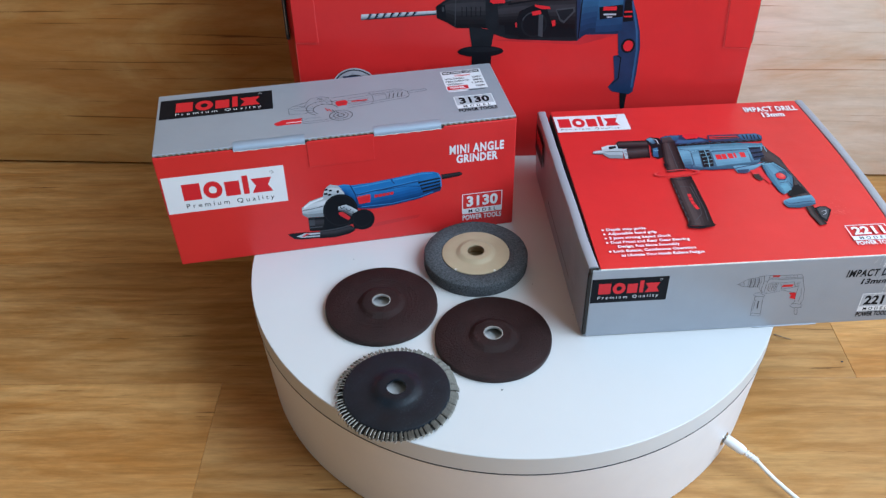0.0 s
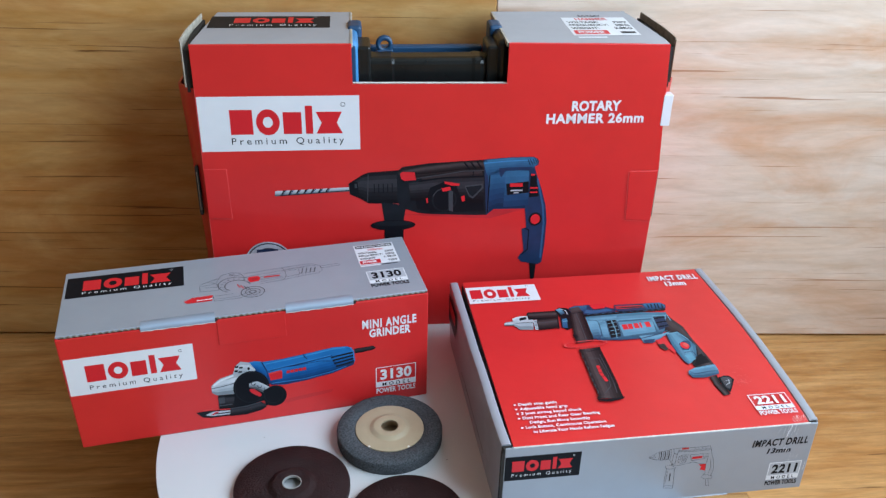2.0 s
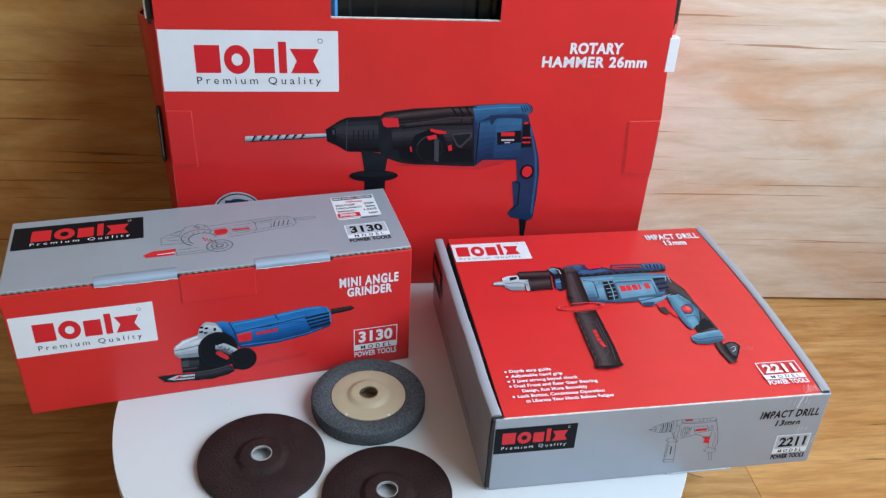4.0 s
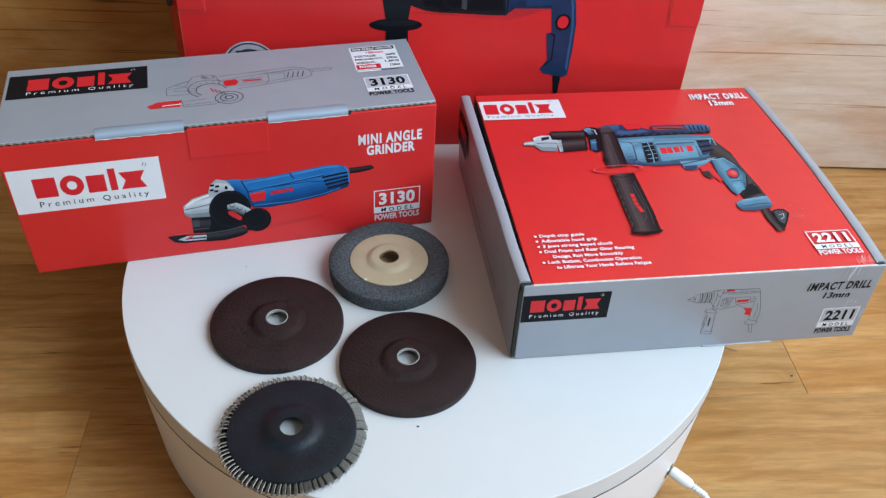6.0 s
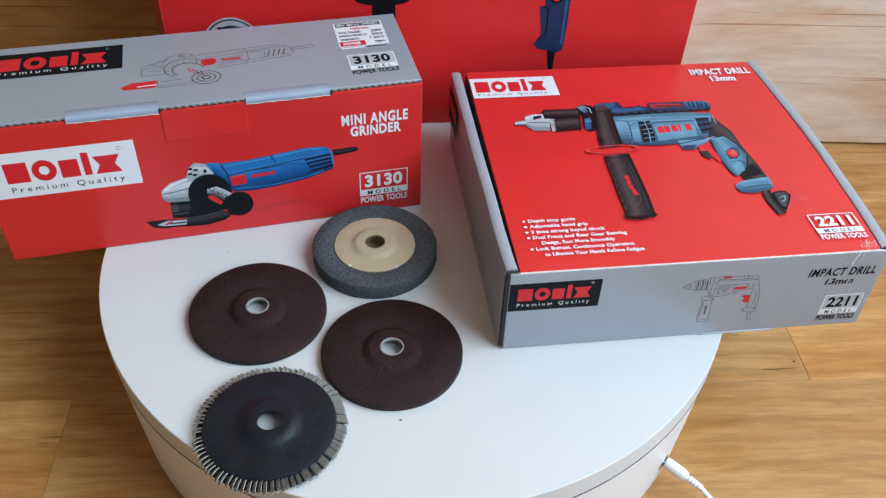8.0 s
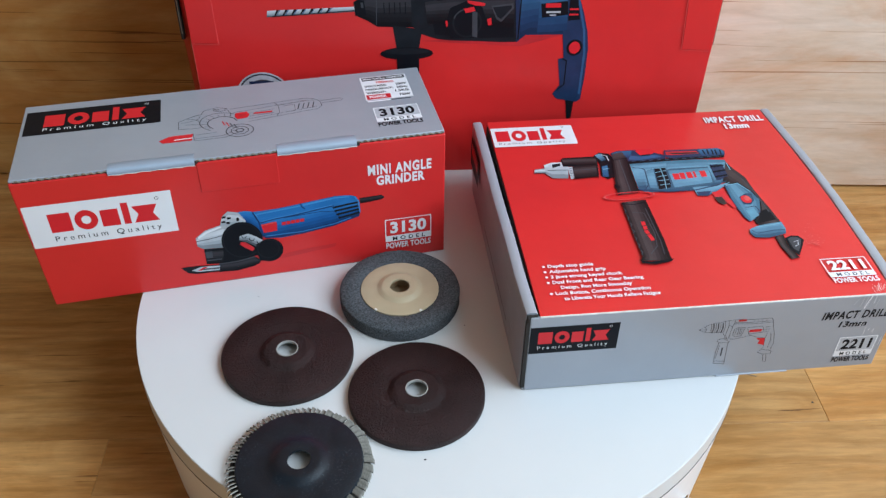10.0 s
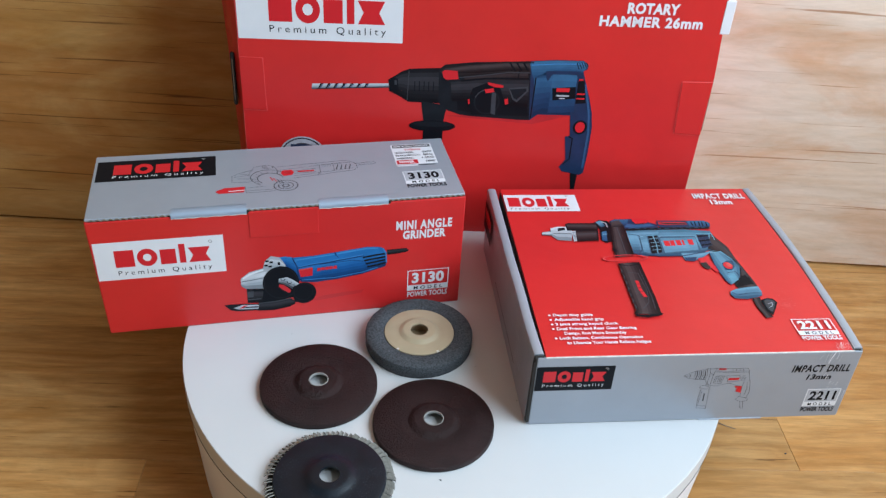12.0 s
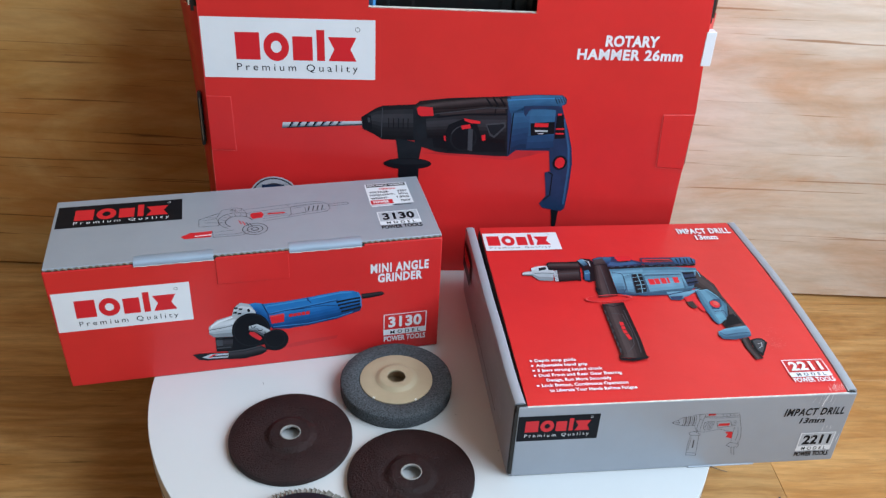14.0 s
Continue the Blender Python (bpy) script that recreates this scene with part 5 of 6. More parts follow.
# solid dark bars stand in for the shade in the slits
for x0, x1, y0, y1, z0, z1 in ((-0.2388, -0.2352, 0.0072, 0.0120, 0.141, 0.196), (0.2372, 0.2400, 0.0060, 0.0125, 0.127, 0.186)):
    part("flap_slit", block(x0, x1, y0, y1, z0, z1, 0.0012, 2), INNER_SHADE, hammer_box, "dark open slit")
    part("slit_lip", block((x0 + x1) / 2 - 0.0004, (x0 + x1) / 2 + 0.0004, y0 - 0.0003, y0 + 0.003, z0 + 0.006, z1 - 0.006, 0.0002, 1), KRAFT, hammer_box, "raw edge inside the slit")
# thin pale lines paint the highlight along the left front fold
Print().line(RUBBED_LIT, 1, [(-228.4, 2), (-228.4, 140)], 0.5).line(RUBBED_LIT, 1, [(-228.4, 197), (-228.2, 279)], 0.4).make("fold_line", hammer_box, HF, "fold with its highlight painted on")
for pts in ([(-228.5, 141), (-205, 140), (-206.5, 196), (-228.5, 196.5)], [(236, 125), (208, 127), (205, 185), (236, 185.5)]):
    Print().line(RUBBED_LIT, 16, pts, 0.45).make("flap_crease", hammer_box, HF)
mark_label(hammer_box, HF, -227.5, 214.5, -73, 271, WHITE_INK, RED_INK, DARK_INK, (-198, 232, -90, 261), (-198, 219.5, -89, 228.5), "white label with the maker's red mark")
lettering("title", "ROTARY", WHITE_INK, hammer_box, HF, 138, 251.5, 188, 262.5, 2, 0.028)
lettering("title", "HAMMER 26mm", WHITE_INK, hammer_box, HF, 113, 238.5, 213, 249.5, 2, 0.026, gap=1.06)
p = Print()
p.oval(PALE_INK, 1, -172, 87, 25, 25).oval(MID_INK, 2, -172, 87, 23.5, 23.5).oval(PALE_INK, 3, -172, 87, 22, 22, 0, 0.8)
p.rect(NAVY, 4, -184, 92, -162, 103).rect(WHITE_INK, 5, -181, 95, -170, 98)
p.make("round_seal", hammer_box, HF, "grey round printed seal")

# printed picture of the navy rotary hammer
p = Print()
p.poly(DARK_RED, 1, [(-30, 140), (60, 133), (96, 143), (60, 143)])
p.shade(CHROMES[2:], 2, [(-160, 170.4), (-85, 173)], [(-161, 164.4), (-85, 168.4)])
for k in range(7):
    x = -155 + 7.4 * k
    p.poly(DARK_INK, 3, [(x, 165 + 0.35 * k), (x + 1.6, 165.4 + 0.35 * k), (x + 5.4, 171 + 0.2 * k), (x + 3, 171 + 0.2 * k)])
    p.poly(NAVY_LITE, 3, [(x + 2, 165.6 + 0.35 * k), (x + 3, 166 + 0.35 * k), (x + 6.4, 171 + 0.2 * k), (x + 5.6, 171 + 0.2 * k)])
p.line(DARK_INK, 3, [(-156, 165), (-86, 169.4)], 0.8)
p.shade(DARKS, 2, [(-86, 177), (-72, 186.5), (-66, 189), (-34, 191)], [(-85, 165), (-75, 160), (-66, 154), (-31, 153)])
for k in range(5):
    p.line(BLACK_INK, 3, [(-60 + 4.6 * k, 176), (-60 + 4.6 * k, 166)], 0.8)
p.poly(MID_INK, 3, [(-84, 175), (-81, 177), (-80, 170), (-84, 169)])
p.line(MID_INK, 3, [(-66, 187), (-67, 156)], 0.7)
p.poly(DARK_INK, 2, [(-37, 189), (-31, 194.5), (-3, 198), (38, 200), (54, 201), (58, 137.5), (46, 137.5), (-2, 140), (-14, 141.5), (-28, 146.5), (-36, 154)])
p.shade(BROWNS, 3, [(-36, 189), (-30, 194), (38, 199.6), (54, 200.5)], [(-30, 178), (-14, 181), (38, 186), (55, 187)])
p.shade(BROWNS[4:], 3, [(-12, 183), (50, 189)], [(-10, 172), (54, 176)])
p.line(BLACK_INK, 4, [(38, 200), (42, 190), (41, 180)], 1.0).line(BLACK_INK, 4, [(30, 199), (34, 190)], 1.0)
p.poly(BLACK_INK, 3, [(-20, 172), (50, 176), (55, 142), (20, 142), (-16, 146)])
p.poly(DARK_INK, 2, [(-53, 155), (-27, 151), (-30, 133), (-50, 133)])
p.oval(BLACK_INK, 3, -41, 128, 23.5, 6.2).oval(DARK_INK, 4, -41, 130, 20, 3)
p.poly(BLACK_INK, 2, [(-50, 124), (-30, 124), (-30, 96), (-50, 96)])
p.poly(NAVY, 3, [(52, 201), (78, 203), (104, 203), (109, 199), (109, 194), (105, 192), (108, 183), (115, 164), (120, 147), (122.5, 130), (122.5, 102), (121, 78), (117, 75), (98, 79), (94, 84), (100, 93), (96, 120), (101, 121), (98, 144), (64, 144), (57, 137)])
p.shade(NAVIES[:6], 4, [(53, 200.5), (78, 202.4), (103, 202.6), (109, 199)], [(57, 186), (80, 186), (84, 192), (107, 193.5)])
for k in range(4):
    p.line(BLACK_INK, 5, [(99 + 2.6 * k, 201), (101 + 2.6 * k, 197)], 0.9)
p.line(NAVY, 5, [(80, 186), (84, 192), (107, 193.5)], 1.0)
p.shade(NAVIES[2:], 4, [(57, 186), (80, 187), (100, 186)], [(60, 140), (66, 145), (98, 145)])
p.line(BLACK_INK, 5, [(54, 200), (59, 190), (58, 140)], 1.2)
p.poly(BLACK_INK, 5, [(101.5, 184), (107.5, 183), (112, 158), (101.5, 157)])
for z in (167, 162):
    p.rect(RED_INK, 6, 102, z, 110, z + 1.6)
p.rect(RED_INK, 6, 102, 182, 106, 184)
p.line(NAVY_LITE, 4, [(109, 178), (117, 147), (119.5, 126), (119, 84)], 2.0)
p.oval(BLACK_INK, 5, 110, 131, 7.2, 8).oval(RED_INK, 6, 110, 131, 5, 6)
p.line(BLACK_INK, 4, [(100, 120), (104, 118), (104, 94), (98, 88)], 1.2)
p.poly(BLACK_INK, 2, [(107, 78), (115, 78), (114, 57), (110, 56)])
p.shade(NAVIES[:5], 5, [(51.4, 198.4), (76.1, 200.3), (106.3, 201.1), (108.3, 196.3)], [(55.7, 183.4), (69, 184.1), (69.1, 190.3), (104, 190.6)])
p.line(BLUE_LITE, 6, [(53.3, 196.9), (76.2, 198.8), (104.2, 199.7)], 0.8)
p.poly(NAVY, 6, [(68.2, 191.3), (102.5, 192), (102.8, 188.7), (75, 188.3), (71, 180.6), (69.1, 183.6)])
p.shade(NAVIES[1:7], 6, [(75.5, 187.8), (88, 188.2), (99.3, 187.8)], [(74.7, 146.3), (88.4, 146.9), (101.2, 148.1)])
p.line(BLACK_INK, 7, [(97.5, 200.3), (100.1, 194.5)], 0.8)
p.line(BLACK_INK, 7, [(99.9, 200.5), (102.6, 194.9)], 0.8)
p.line(BLACK_INK, 7, [(102.4, 200.7), (105, 195.4)], 0.8)
p.line(BLACK_INK, 7, [(104.8, 200.9), (107.4, 195.8)], 0.8)
p.poly(BLACK_INK, 7, [(76.4, 173.2), (99.7, 175.6), (101, 162.7), (78, 160.2)])
p.rect(RED_INK, 8, 80.6, 169.6, 93.9, 173.7).rect(PALE_INK, 8, 81.4, 164.6, 94, 166.3).rect(PALE_INK, 8, 84.7, 162.1, 90.1, 163.2)
p.shade(BROWNS, 6, [(-31.4, 191.5), (-11.8, 195.4), (27.6, 199.8), (49.6, 199.8)], [(-17.8, 186), (1.5, 187), (32.3, 190.6), (51.8, 191.2)])
p.line(BLACK_INK, 7, [(32, 198.3), (37.6, 190.5)], 1.6)
p.line(BLACK_INK, 7, [(38.6, 198.6), (43.8, 190.9)], 1.6)
p.line(BLACK_INK, 7, [(45.2, 199), (50, 191.2)], 1.6)
p.line(MID_INK, 7, [(-18.7, 181.2), (10.4, 185.3), (32.4, 188.7), (52.3, 188.8)], 0.9)
p.line(BLACK_INK, 7, [(-13.8, 178.1), (10.4, 181.5), (51.7, 182.5)], 1.6)
p.shade(DARKS[1:], 6, [(-24.8, 176.5), (1.6, 179.7), (52.7, 181)], [(-22.5, 156.3), (2, 155.7), (54, 151.4)])
p.poly(BLACK_INK, 7, [(-6.9, 155.9), (-2.7, 170.6), (10.5, 176.6), (23.9, 174.4), (28.8, 160), (27.1, 142.5), (-2.2, 141.8)])
p.oval(DARK_INK, 8, 12.3, 156.4, 13.1, 13.8)
p.oval(BLACK_INK, 9, 12.3, 156.4, 11.3, 11.9)
p.oval(MID_INK, 9, 12.3, 156.4, 12.8, 13.6, 0, 0.93, 60, 160)
p.poly(MID_INK, 9, [(16.5, 167.7), (21, 166.1), (21.7, 142.6), (17.1, 143.8)])
p.poly(RED_INK, 10, [(8.9, 169.8), (17.8, 171.6), (19.2, 167.6), (10.8, 165.8)])
p.poly(RED_INK, 10, [(11.9, 177.6), (27.5, 174.8), (27.6, 172.3), (19.5, 172.5), (12.4, 175.1)])
p.poly(RED_INK, 10, [(29.7, 159.9), (33.3, 160.9), (34, 154.9), (30.8, 153.9)])
p.poly(RED_INK, 10, [(-6.9, 158.4), (-5.2, 159.3), (-4.6, 153.9), (-6, 153.4)])
p.poly(MID_INK, 8, [(32.9, 172.2), (51.8, 174.2), (52.7, 169.3), (42.4, 157.1), (37.8, 159.7)])
p.poly(DARK_INK, 9, [(34.3, 170.7), (50.4, 172.3), (50.9, 169.8), (41.9, 159.6), (38.7, 161.7)])
p.poly(RED_INK, 8, [(-33.6, 187.3), (-31, 189.1), (-18.7, 188.4), (-17.3, 179.7), (-29.2, 179), (-32.3, 181)])
p.poly(BLACK_INK, 3, [(-85.2, 177.4), (-82.5, 179.2), (-76.9, 178.6), (-75.5, 165), (-82.9, 164.7), (-84.6, 168.1)])
p.poly(MID_INK, 4, [(-80, 176.8), (-77.8, 176.7), (-77.5, 171.9), (-79.7, 171.9)])
p.make("tool_picture", hammer_box, HF, "printed picture of a navy rotary hammer")

# top panel print
mark_label(hammer_box, top_face(HH - 0.0003), -220, 58, -100, 101, DARK_INK, RED_INK, WHITE_INK, (-196, 76, -116, 97), (-199, 63, -113, 71), "dark label with the maker's red mark")
st = Print().rect(WHITE_INK, 1, 140, 26, 208, 92).rect(RED_INK, 2, 143, 30, 178, 44).make("data_sticker", hammer_box, top_face(HH - 0.0003), "white data sticker")
lettering("data_line", "ROTARY", MID_INK, st, one, 160, 94, 184, 101, 3, 0.02)
lettering("data_line", "HAMMER", RED_INK, st, one, 154, 81, 188, 90, 3, 0.02)
for k, (a, b) in enumerate((("VOLTAGE:", "220V"), ("FREQUENCY:", "50Hz"), ("WEIGHT:", "2.8KG"))):
    y = 70 - 11 * k
    lettering("data_line", a, BLACK_INK, st, one, 143, y, 143 + 4.1 * len(a), y + 7, 3, 0.02)
    lettering("data_line", b, BLACK_INK, st, one, 206 - 3.7 * len(b), y, 206, y + 7, 3, 0.02)
lettering("data_line", "POWER", WHITE_INK, st, one, 147, 32.5, 174, 41.5, 3, 0.026)
Print().rect(DARK_INK, 3, 190, 33, 205, 39).make("small_print", st, one)
Print().rect(WHITE_INK, 1, 143, 17, 172, 22).make("small_print", hammer_box, top_face(HH - 0.0003))
part("side_sticker", block(0.2312, 0.2408, -0.0004, 0.0095, 0.2345, 0.2675, 0.0004, 1), WHITE_INK, hammer_box, "white sticker round the edge")

# ---- tool case inside the hammer carton ----
case = thing("tool_case", pose(0.0079, 0.1672, TOP, 0, 0, 3.87), "blue plastic tool case with a black carrying handle", "case")
part("shell", block(-0.205, 0.205, 0.010, 0.102, 0.0035, 0.268, 0.012, 3), CASE_BLUE, case, "blue moulded case shell")
bm = block(-0.066, 0.058, 0.020, 0.046, 0.268, 0.3005, 0.006, 3)
part("handle", bm, CASE_BLACK, case, "black handle bar", smooth=False)
for x0, x1 in ((-0.0745, -0.0605), (0.0525, 0.0665)):
    part("handle_bracket", block(x0, x1, 0.016, 0.052, 0.262, 0.3135, 0.0025, 2), CASE_BLACK, case, "black bracket")
part("handle_band", block(0.036, 0.053, 0.0190, 0.047, 0.268, 0.3012, 0.006, 3), CASE_BLACK, case)
part("handle_band", block(-0.068, -0.0345, 0.0192, 0.047, 0.268, 0.3012, 0.006, 3), CASE_BLACK, case)
for x0, x1, skin, words in ((-0.0845, -0.0725, CASE_LITE, "blue hinge post"), (0.0625, 0.0745, CASE_BLACK, "black hinge post")):
    part("hinge_post", block(x0, x1, 0.012, 0.058, 0.262, 0.3205, 0.006, 3), skin, case, words)
    part("hinge_cap", block(x0 + (0.002 if x0 < 0 else -0.003), x1 + (0.004 if x0 < 0 else -0.002), 0.052, 0.078, 0.262, 0.3235, 0.003, 2), CASE_BLUE, case, "dark blue hinge cap")
part("hinge_groove", block(-0.0812, -0.0752, 0.0112, 0.0135, 0.270, 0.3155, 0.0008, 1), CASE_BLUE, case, "dark groove in the hinge post")
part("rear_rib", block(-0.064, 0.056, 0.074, 0.084, 0.262, 0.2965, 0.002, 2), CASE_BLUE, case, "blue rear rib")
bm = lathe([(0.0042, -0.003), (0.0085, -0.003), (0.0085, 0.003), (0.0042, 0.003)], 28)
part("lug", bm, CASE_BLUE, case, "blue ring lug", Matrix.Translation((-0.046, 0.060, 0.3035)) @ Matrix.Rotation(radians(90), 4, "X"), True)
part("lug_foot", block(-0.0545, -0.0375, 0.0565, 0.0635, 0.262, 0.2985, 0.0015, 2), CASE_BLUE, case)

# ---- grinding and sanding discs on the plate ----
HUB = [(0.0080, 0.0086), (0.0150, 0.0091), (0.0170, 0.0087), (0.0190, 0.0070), (0.0203, 0.0060), (0.0218, 0.0055), (0.0236, 0.0058), (0.030, 0.0057), (0.0490, 0.0056), (0.0501, 0.0048), (0.0502, 0.0006), (0.0495, 0.0), (0.0235, 0.0), (0.0190, 0.0026), (0.0160, 0.0062), (0.0080, 0.0066)]


def grinding_disc(x, y, turn):
    d = thing("grinding_disc", pose(x, y, TOP + 0.0001, 0, 0, turn), "dark brown abrasive grinding disc with raised hub, lying on the plate", "grinding disc", "discs on the turntable")
    flat_smooth(part("disc", lathe(HUB, 112, True, 0.0003), RESIN, d, "dark brown resin disc"), 55)
    part("bore_ring", lathe([(0.0077, 0.0066), (0.0083, 0.0086), (0.0083, 0.0089), (0.0076, 0.0089)], 48), ZINC, d, "dull metal ring of the bore")
    for r in (0.0270, 0.0315):
        part("ridge", lathe([(r, 0.0054), (r + 0.0003, 0.00586), (r + 0.0005, 0.00586), (r + 0.0008, 0.0054)], 96), RESIN, d)
    return d


grinding_disc(-0.1157, -0.0863, 20)
grinding_disc(-0.0157, -0.1241, 130)

wheel = thing("polishing_wheel", pose(-0.0328, -0.0210, TOP + 0.0001), "grey fibre polishing wheel with a beige plastic backing plate", "polishing wheel", "discs on the turntable")
fib = [(0.026, 0.0), (0.0482, 0.0), (0.0487, 0.0010), (0.0489, 0.0118), (0.0481, 0.0129), (0.040, 0.0130), (0.0330, 0.0129), (0.0323, 0.0118), (0.026, 0.0110)]
bm = lathe(fib, 220, True)
for v in bm.verts:
    k = noise.noise(v.co * 900)
    r = Vector((v.co.x, v.co.y, 0))
    v.co += r.normalized() * 0.0004 * k + Vector((0, 0, 0.0003 * noise.noise(v.co * 700 + Vector((5, 1, 2)))))
flat_smooth(part("fibre_ring", bm, FIBRE, wheel, "grey non-woven abrasive ring"), 60)
plate = [(0.0080, 0.0156), (0.0135, 0.0160), (0.0156, 0.0155), (0.0178, 0.0138), (0.0192, 0.0134), (0.0225, 0.0133), (0.0308, 0.0131), (0.0317, 0.0128), (0.0317, 0.0112), (0.0200, 0.0112), (0.0170, 0.0120), (0.0140, 0.0140), (0.0080, 0.0138)]
flat_smooth(part("backing_plate", lathe(plate, 96), BEIGE, wheel, "beige nylon backing plate"), 50)
part("bore", lathe([(0, 0.0020), (0.0150, 0.0020), (0.0150, 0.0118), (0.0155, 0.0118), (0.0155, 0.001), (0, 0.001)], 40, False), surface("brown_bore", (0.42, 0.30, 0.18), 0.8), wheel, "brownish bore")
for a in (235, 305):
    part("notch", block(-0.0011, 0.0011, 0.0300, 0.0322, 0.0122, 0.0134, 0.0003, 1), PAPER_EDGE, wheel, "", Matrix.Rotation(radians(a - 90), 4, "Z"))

flap = thing("flap_disc", pose(-0.0926, -0.1897, TOP + 0.0001, 0, 0, 8), "black flap disc with a rim of grey sanding cloth flaps", "flap disc", "discs on the turntable")
hub = [(0.0080, 0.0102), (0.0130, 0.0106), (0.0158, 0.0102), (0.0185, 0.0087), (0.0206, 0.0079), (0.0240, 0.0075), (0.030, 0.0076), (0.0400, 0.0078), (0.0426, 0.0072), (0.0432, 0.0060), (0.0432, 0.0046), (0.030, 0.0046), (0.0190, 0.0064), (0.0080, 0.0082)]
flat_smooth(part("backing_plate", lathe(hub, 120), BLACK_PLASTIC, flap, "scuffed black plastic backing plate"), 50)
part("bore_sleeve", lathe([(0.0079, 0.0082), (0.0079, 0.0102), (0.0084, 0.0102), (0.0084, 0.0082)], 48), BLACK_PLASTIC, flap)
part("flap_core", lathe([(0.028, 0.0004), (0.0472, 0.0004), (0.0478, 0.0012), (0.0455, 0.0030), (0.028, 0.0040)], 72), surface("dark_cloth_layers", (0.028, 0.025, 0.022), 0.95, vary=0.3, scale=300), flap, "dark layers between the flaps")


def cloth():
    """One flap of sanding cloth, lying outwards and aslant over its neighbour, bent down at the rim."""
    bm = bmesh.new()
    rows = []
    for r, w, z in ((0.030, 0.0008, 0.0046), (0.041, 0.0010, 0.0056), (0.0460, 0.0011, 0.0055), (0.0490, 0.0011, 0.0045), (0.0500, 0.0011, 0.0030)):
        rows.append([bm.verts.new(c) for c in ((r, -w, z - 0.0008), (r, w, z + 0.0010), (r, w + 0.0001, z + 0.0002), (r, -w + 0.0003, max(0.0003, z - 0.0024)))])
    for a, b in zip(rows, rows[1:]):
        for j in range(4):
            f = bm.faces.new((a[j], a[(j + 1) % 4], b[(j + 1) % 4], b[j]))
            f.material_index = 1 if j == 1 else 0
    bm.faces.new(rows[0])
    f = bm.faces.new(rows[-1][::-1])
    f.material_index = 1
    return bm


N = 84
rng = random.Random(9)
first = None
for k in range(N):
    m = Matrix.Rotation(2 * math.pi * k / N + rng.uniform(-0.012, 0.026), 4, "Z") @ Matrix.Translation((rng.uniform(-0.0006, 0.0005), 0, rng.uniform(-0.0003, 0.0004)))
    if first is None:
        first = part("flap", cloth(), [GRIT, GRIT_EDGE], flap, "", m)
    else:
        ob = new("flap", first.data)
        ob.parent, ob.matrix_basis = flap, m

# ---- plug and cable ----
px, py, pz = 0.1900, -0.1490, 0.0275
ang = math.atan2(py, px)
plug = thing("power_plug", Matrix.Translation((0.2420 * math.cos(ang), 0.2420 * math.sin(ang), pz)) @ Matrix.Rotation(ang, 4, "Z"), "white round power plug with cable in the turntable's side", "cable")
turn = Matrix.Rotation(radians(90), 4, "Y")
socket = part("socket", lathe([(0.0035, 0.0), (0.0066, 0.0), (0.0066, 0.0014), (0.0035, 0.0014)], 32), STEEL, turntable, "round power socket", Matrix.Rotation(ang, 4, "Z") @ Matrix.Translation((0.2418, 0, pz)) @ turn, True)
part("pin", lathe([(0, 0.0), (0.0026, 0.0), (0.0026, 0.006), (0, 0.006)], 24, False), STEEL, plug, "metal pin", turn, True)
body = [(0, 0.004), (0.0050, 0.0042), (0.0056, 0.006), (0.0056, 0.022), (0.0050, 0.026), (0.0042, 0.0275)]
for k in range(5):
    body += [(0.0042 - 0.0002 * k, 0.0280 + 0.0034 * k), (0.0030, 0.0286 + 0.0034 * k), (0.0030, 0.0302 + 0.0034 * k), (0.0040 - 0.0002 * k, 0.0308 + 0.0034 * k)]
body += [(0, 0.046)]
tilt = Matrix.Translation((0, 0, 0)) @ Matrix.Rotation(radians(100), 4, "Y")
body = [(r * 0.82, z * 0.78) for r, z in body]
flat_smooth(part("grip", lathe(body, 32, False), WHITE_PLASTIC, plug, "ribbed white plug grip", tilt), 40)
# the cable sags to the floor and runs forward
cab = []
for k in range(41):
    s = k / 40
    x = 0.033 + 0.40 * s
    y = 0.0 - 0.11 * s * s - 0.10 * s * math.sin(1.2 * s)
    z = -0.0058 - (pz - 0.0058 - 0.0022) * (1 - math.exp(-14 * s))
    cab.append((x, y, max(z, 0.0022 - pz)))
flat_smooth(part("cable", tube(cab, 0.0019, 12), WHITE_PLASTIC, plug, "thin white cable"), 60)
sa = radians(-66)
part("side_badge", block(-0.011, 0.011, -0.0004, 0.0004, 0.012, 0.026, 0.0002, 1), WHITE_INK, turntable, "small red and white badge", Matrix.Rotation(sa + radians(90), 4, "Z") @ Matrix.Translation((0, -0.2414, 0)))
part("side_badge_field", block(-0.0095, 0.0095, -0.0009, 0.0, 0.010, 0.0235, 0.0002, 1), RED_INK, turntable, "", Matrix.Rotation(sa + radians(90), 4, "Z") @ Matrix.Translation((0, -0.2414, 0)))

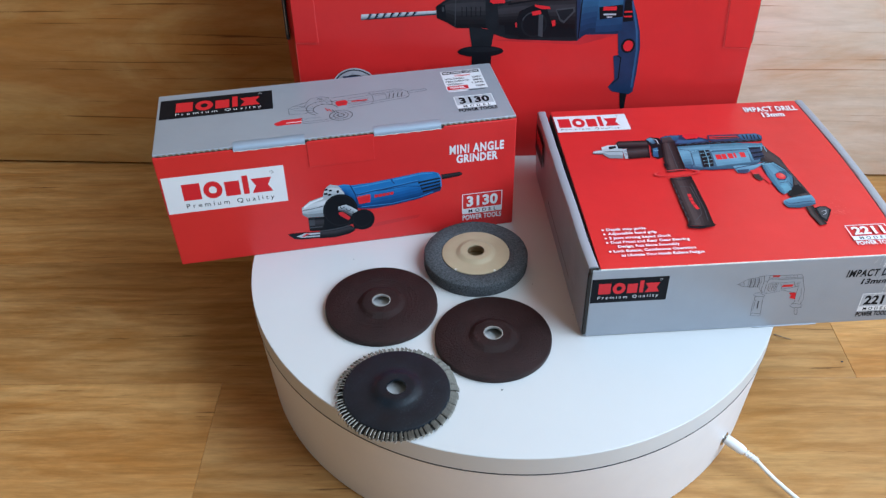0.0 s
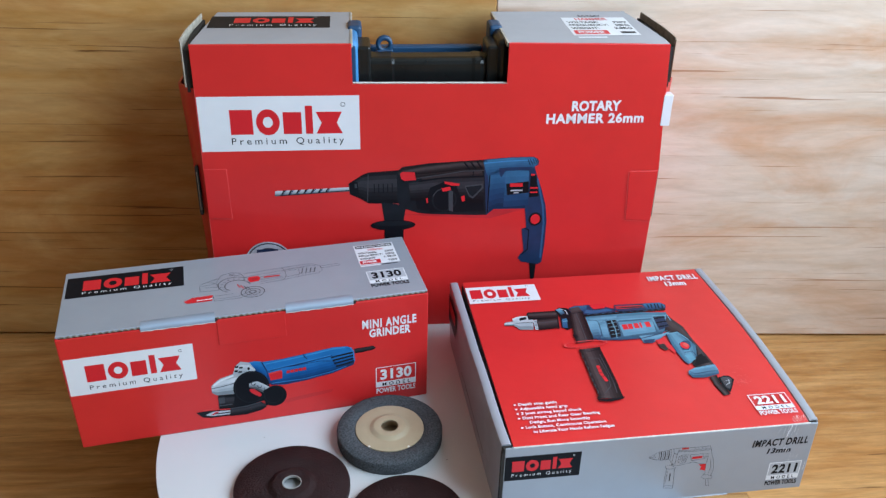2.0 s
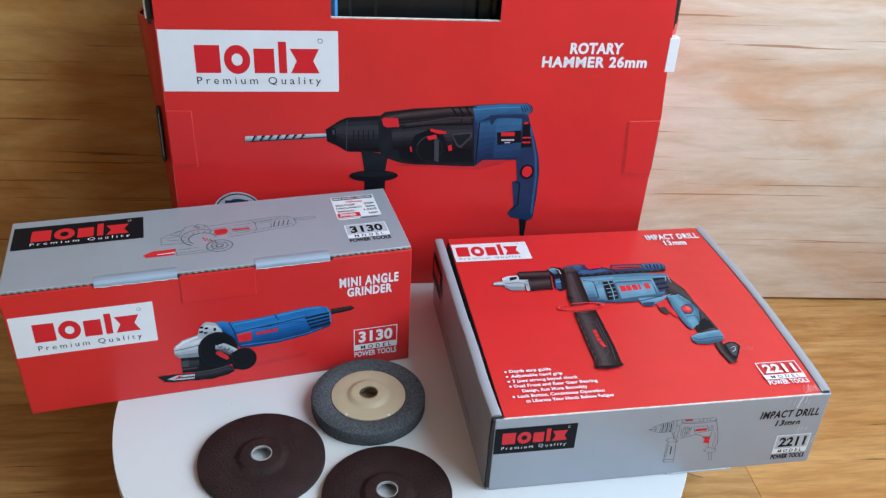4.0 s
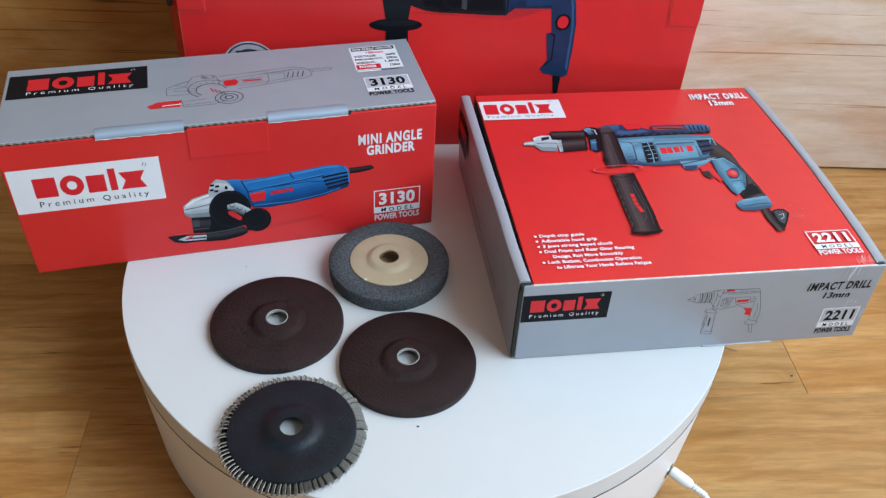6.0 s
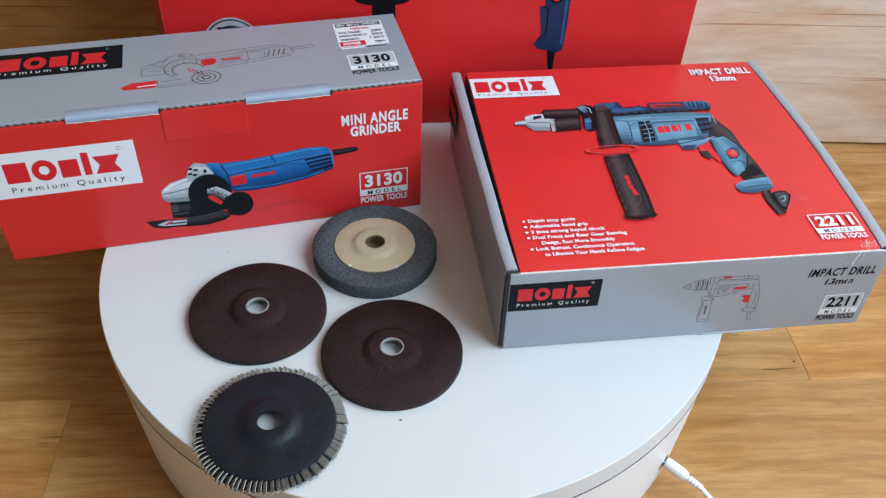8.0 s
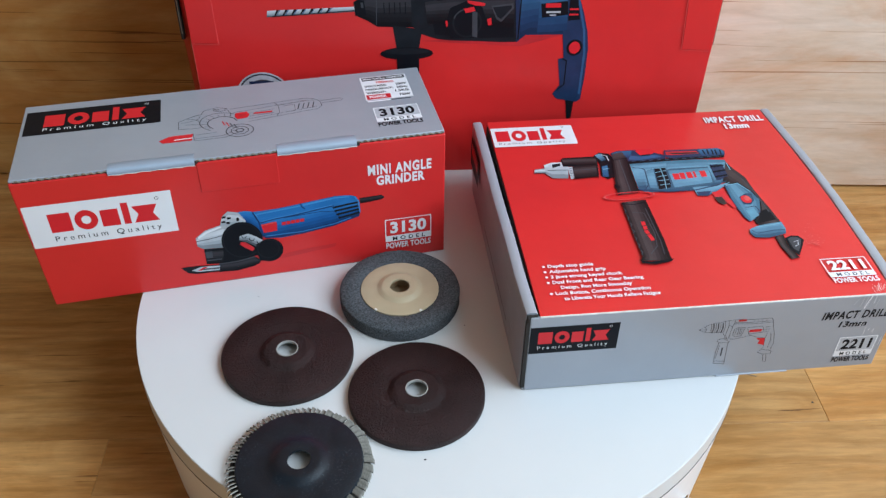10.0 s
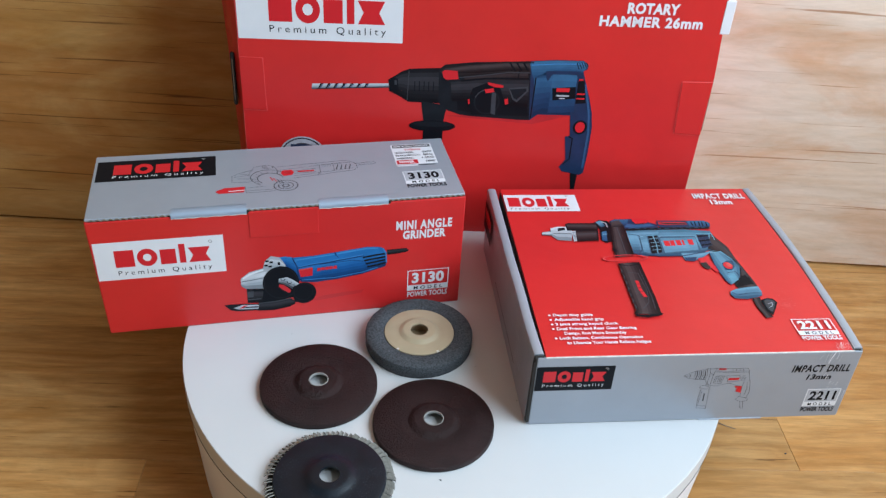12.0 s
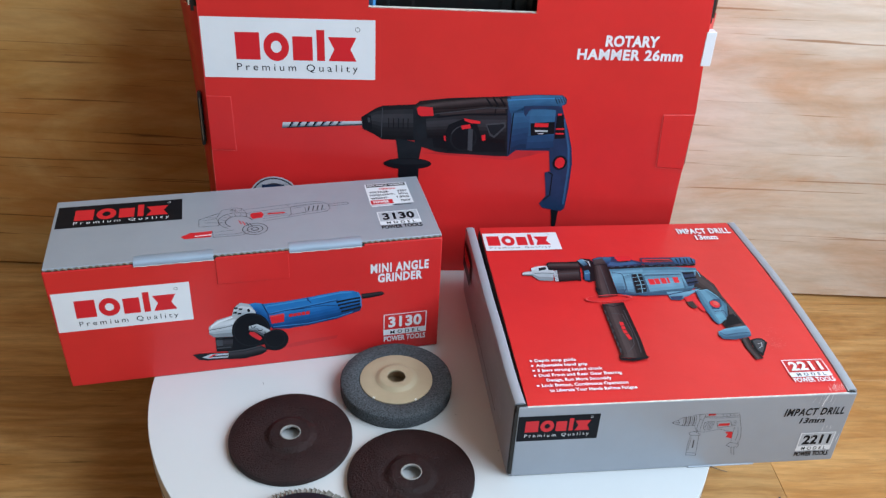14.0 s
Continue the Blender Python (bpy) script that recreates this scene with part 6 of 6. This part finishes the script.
# ---- crumbs left on the plate and floor ----
rng = random.Random(12)
bm = bmesh.new()
for x, y, s in ((-0.008, -0.181, 1.2), (0.02, -0.05, 0.6), (-0.15, -0.02, 0.6), (0.055, -0.09, 0.5), (-0.06, -0.13, 0.5)):
    bmesh.ops.create_icosphere(bm, subdivisions=1, radius=0.0006 * s, matrix=Matrix.Translation((x, y, TOP + 0.0003)) @ Matrix.Diagonal((1.6, 1, 0.5, 1)))
for x, y, s in ((0.338, -0.026, 1.6), (0.31, -0.20, 0.8)):
    bmesh.ops.create_icosphere(bm, subdivisions=1, radius=0.0006 * s, matrix=Matrix.Translation((x, y, 0.0003)) @ Matrix.Diagonal((1.6, 1, 0.5, 1)))
tagged(link("abrasive_grit", bm, MID_INK), "tiny dark crumbs of abrasive on the white plate and the floor", "grit", kind="stuff")

splinter = thing("wood_splinter", pose(0.279, 0.011, 0.0), "thin curved tan splinter lying on the floor", "splinter")
part("sliver", tube([(0.016 * k / 8, -0.007 * k / 8 - 0.002 * math.sin(math.pi * k / 8), 0.0007 + 0.0012 * math.sin(math.pi * k / 8)) for k in range(9)], lambda u: 0.0006 - 0.0003 * u, 6), KRAFT, splinter)

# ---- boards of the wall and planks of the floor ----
# the right-hand board takes the copy lightened for the window side
for x0, x1, look_of in ((ROOM_X0, -1.122, WALL_WOOD), (-1.1214, 0.0776, WALL_WOOD), (0.0782, ROOM_X1, WALL_LIT)):
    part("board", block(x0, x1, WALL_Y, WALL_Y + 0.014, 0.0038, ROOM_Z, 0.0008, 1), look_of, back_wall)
SKEW, ROW = radians(2.8), 0.19
turned = Matrix.Translation((-0.283, -0.078, 0)) @ Matrix.Rotation(SKEW, 4, "Z")
rng = random.Random(3)
for r in range(-12, 3):
    start = {-1: 0.0, 0: 0.63}.get(r, rng.uniform(0, 1.2))
    for k in range(-3, 2):
        x0, x1 = max(start + 1.2 * k, -1.58), min(start + 1.2 * (k + 1), 1.36)
        if x1 - x0 > 0.05:
            part("plank", block(x0 + 0.0001, x1 - 0.0001, r * ROW + 0.0001, (r + 1) * ROW - 0.0001, -0.0034, 0.0, 0.0003, 1), FLOOR_WOOD, floor, "", turned)
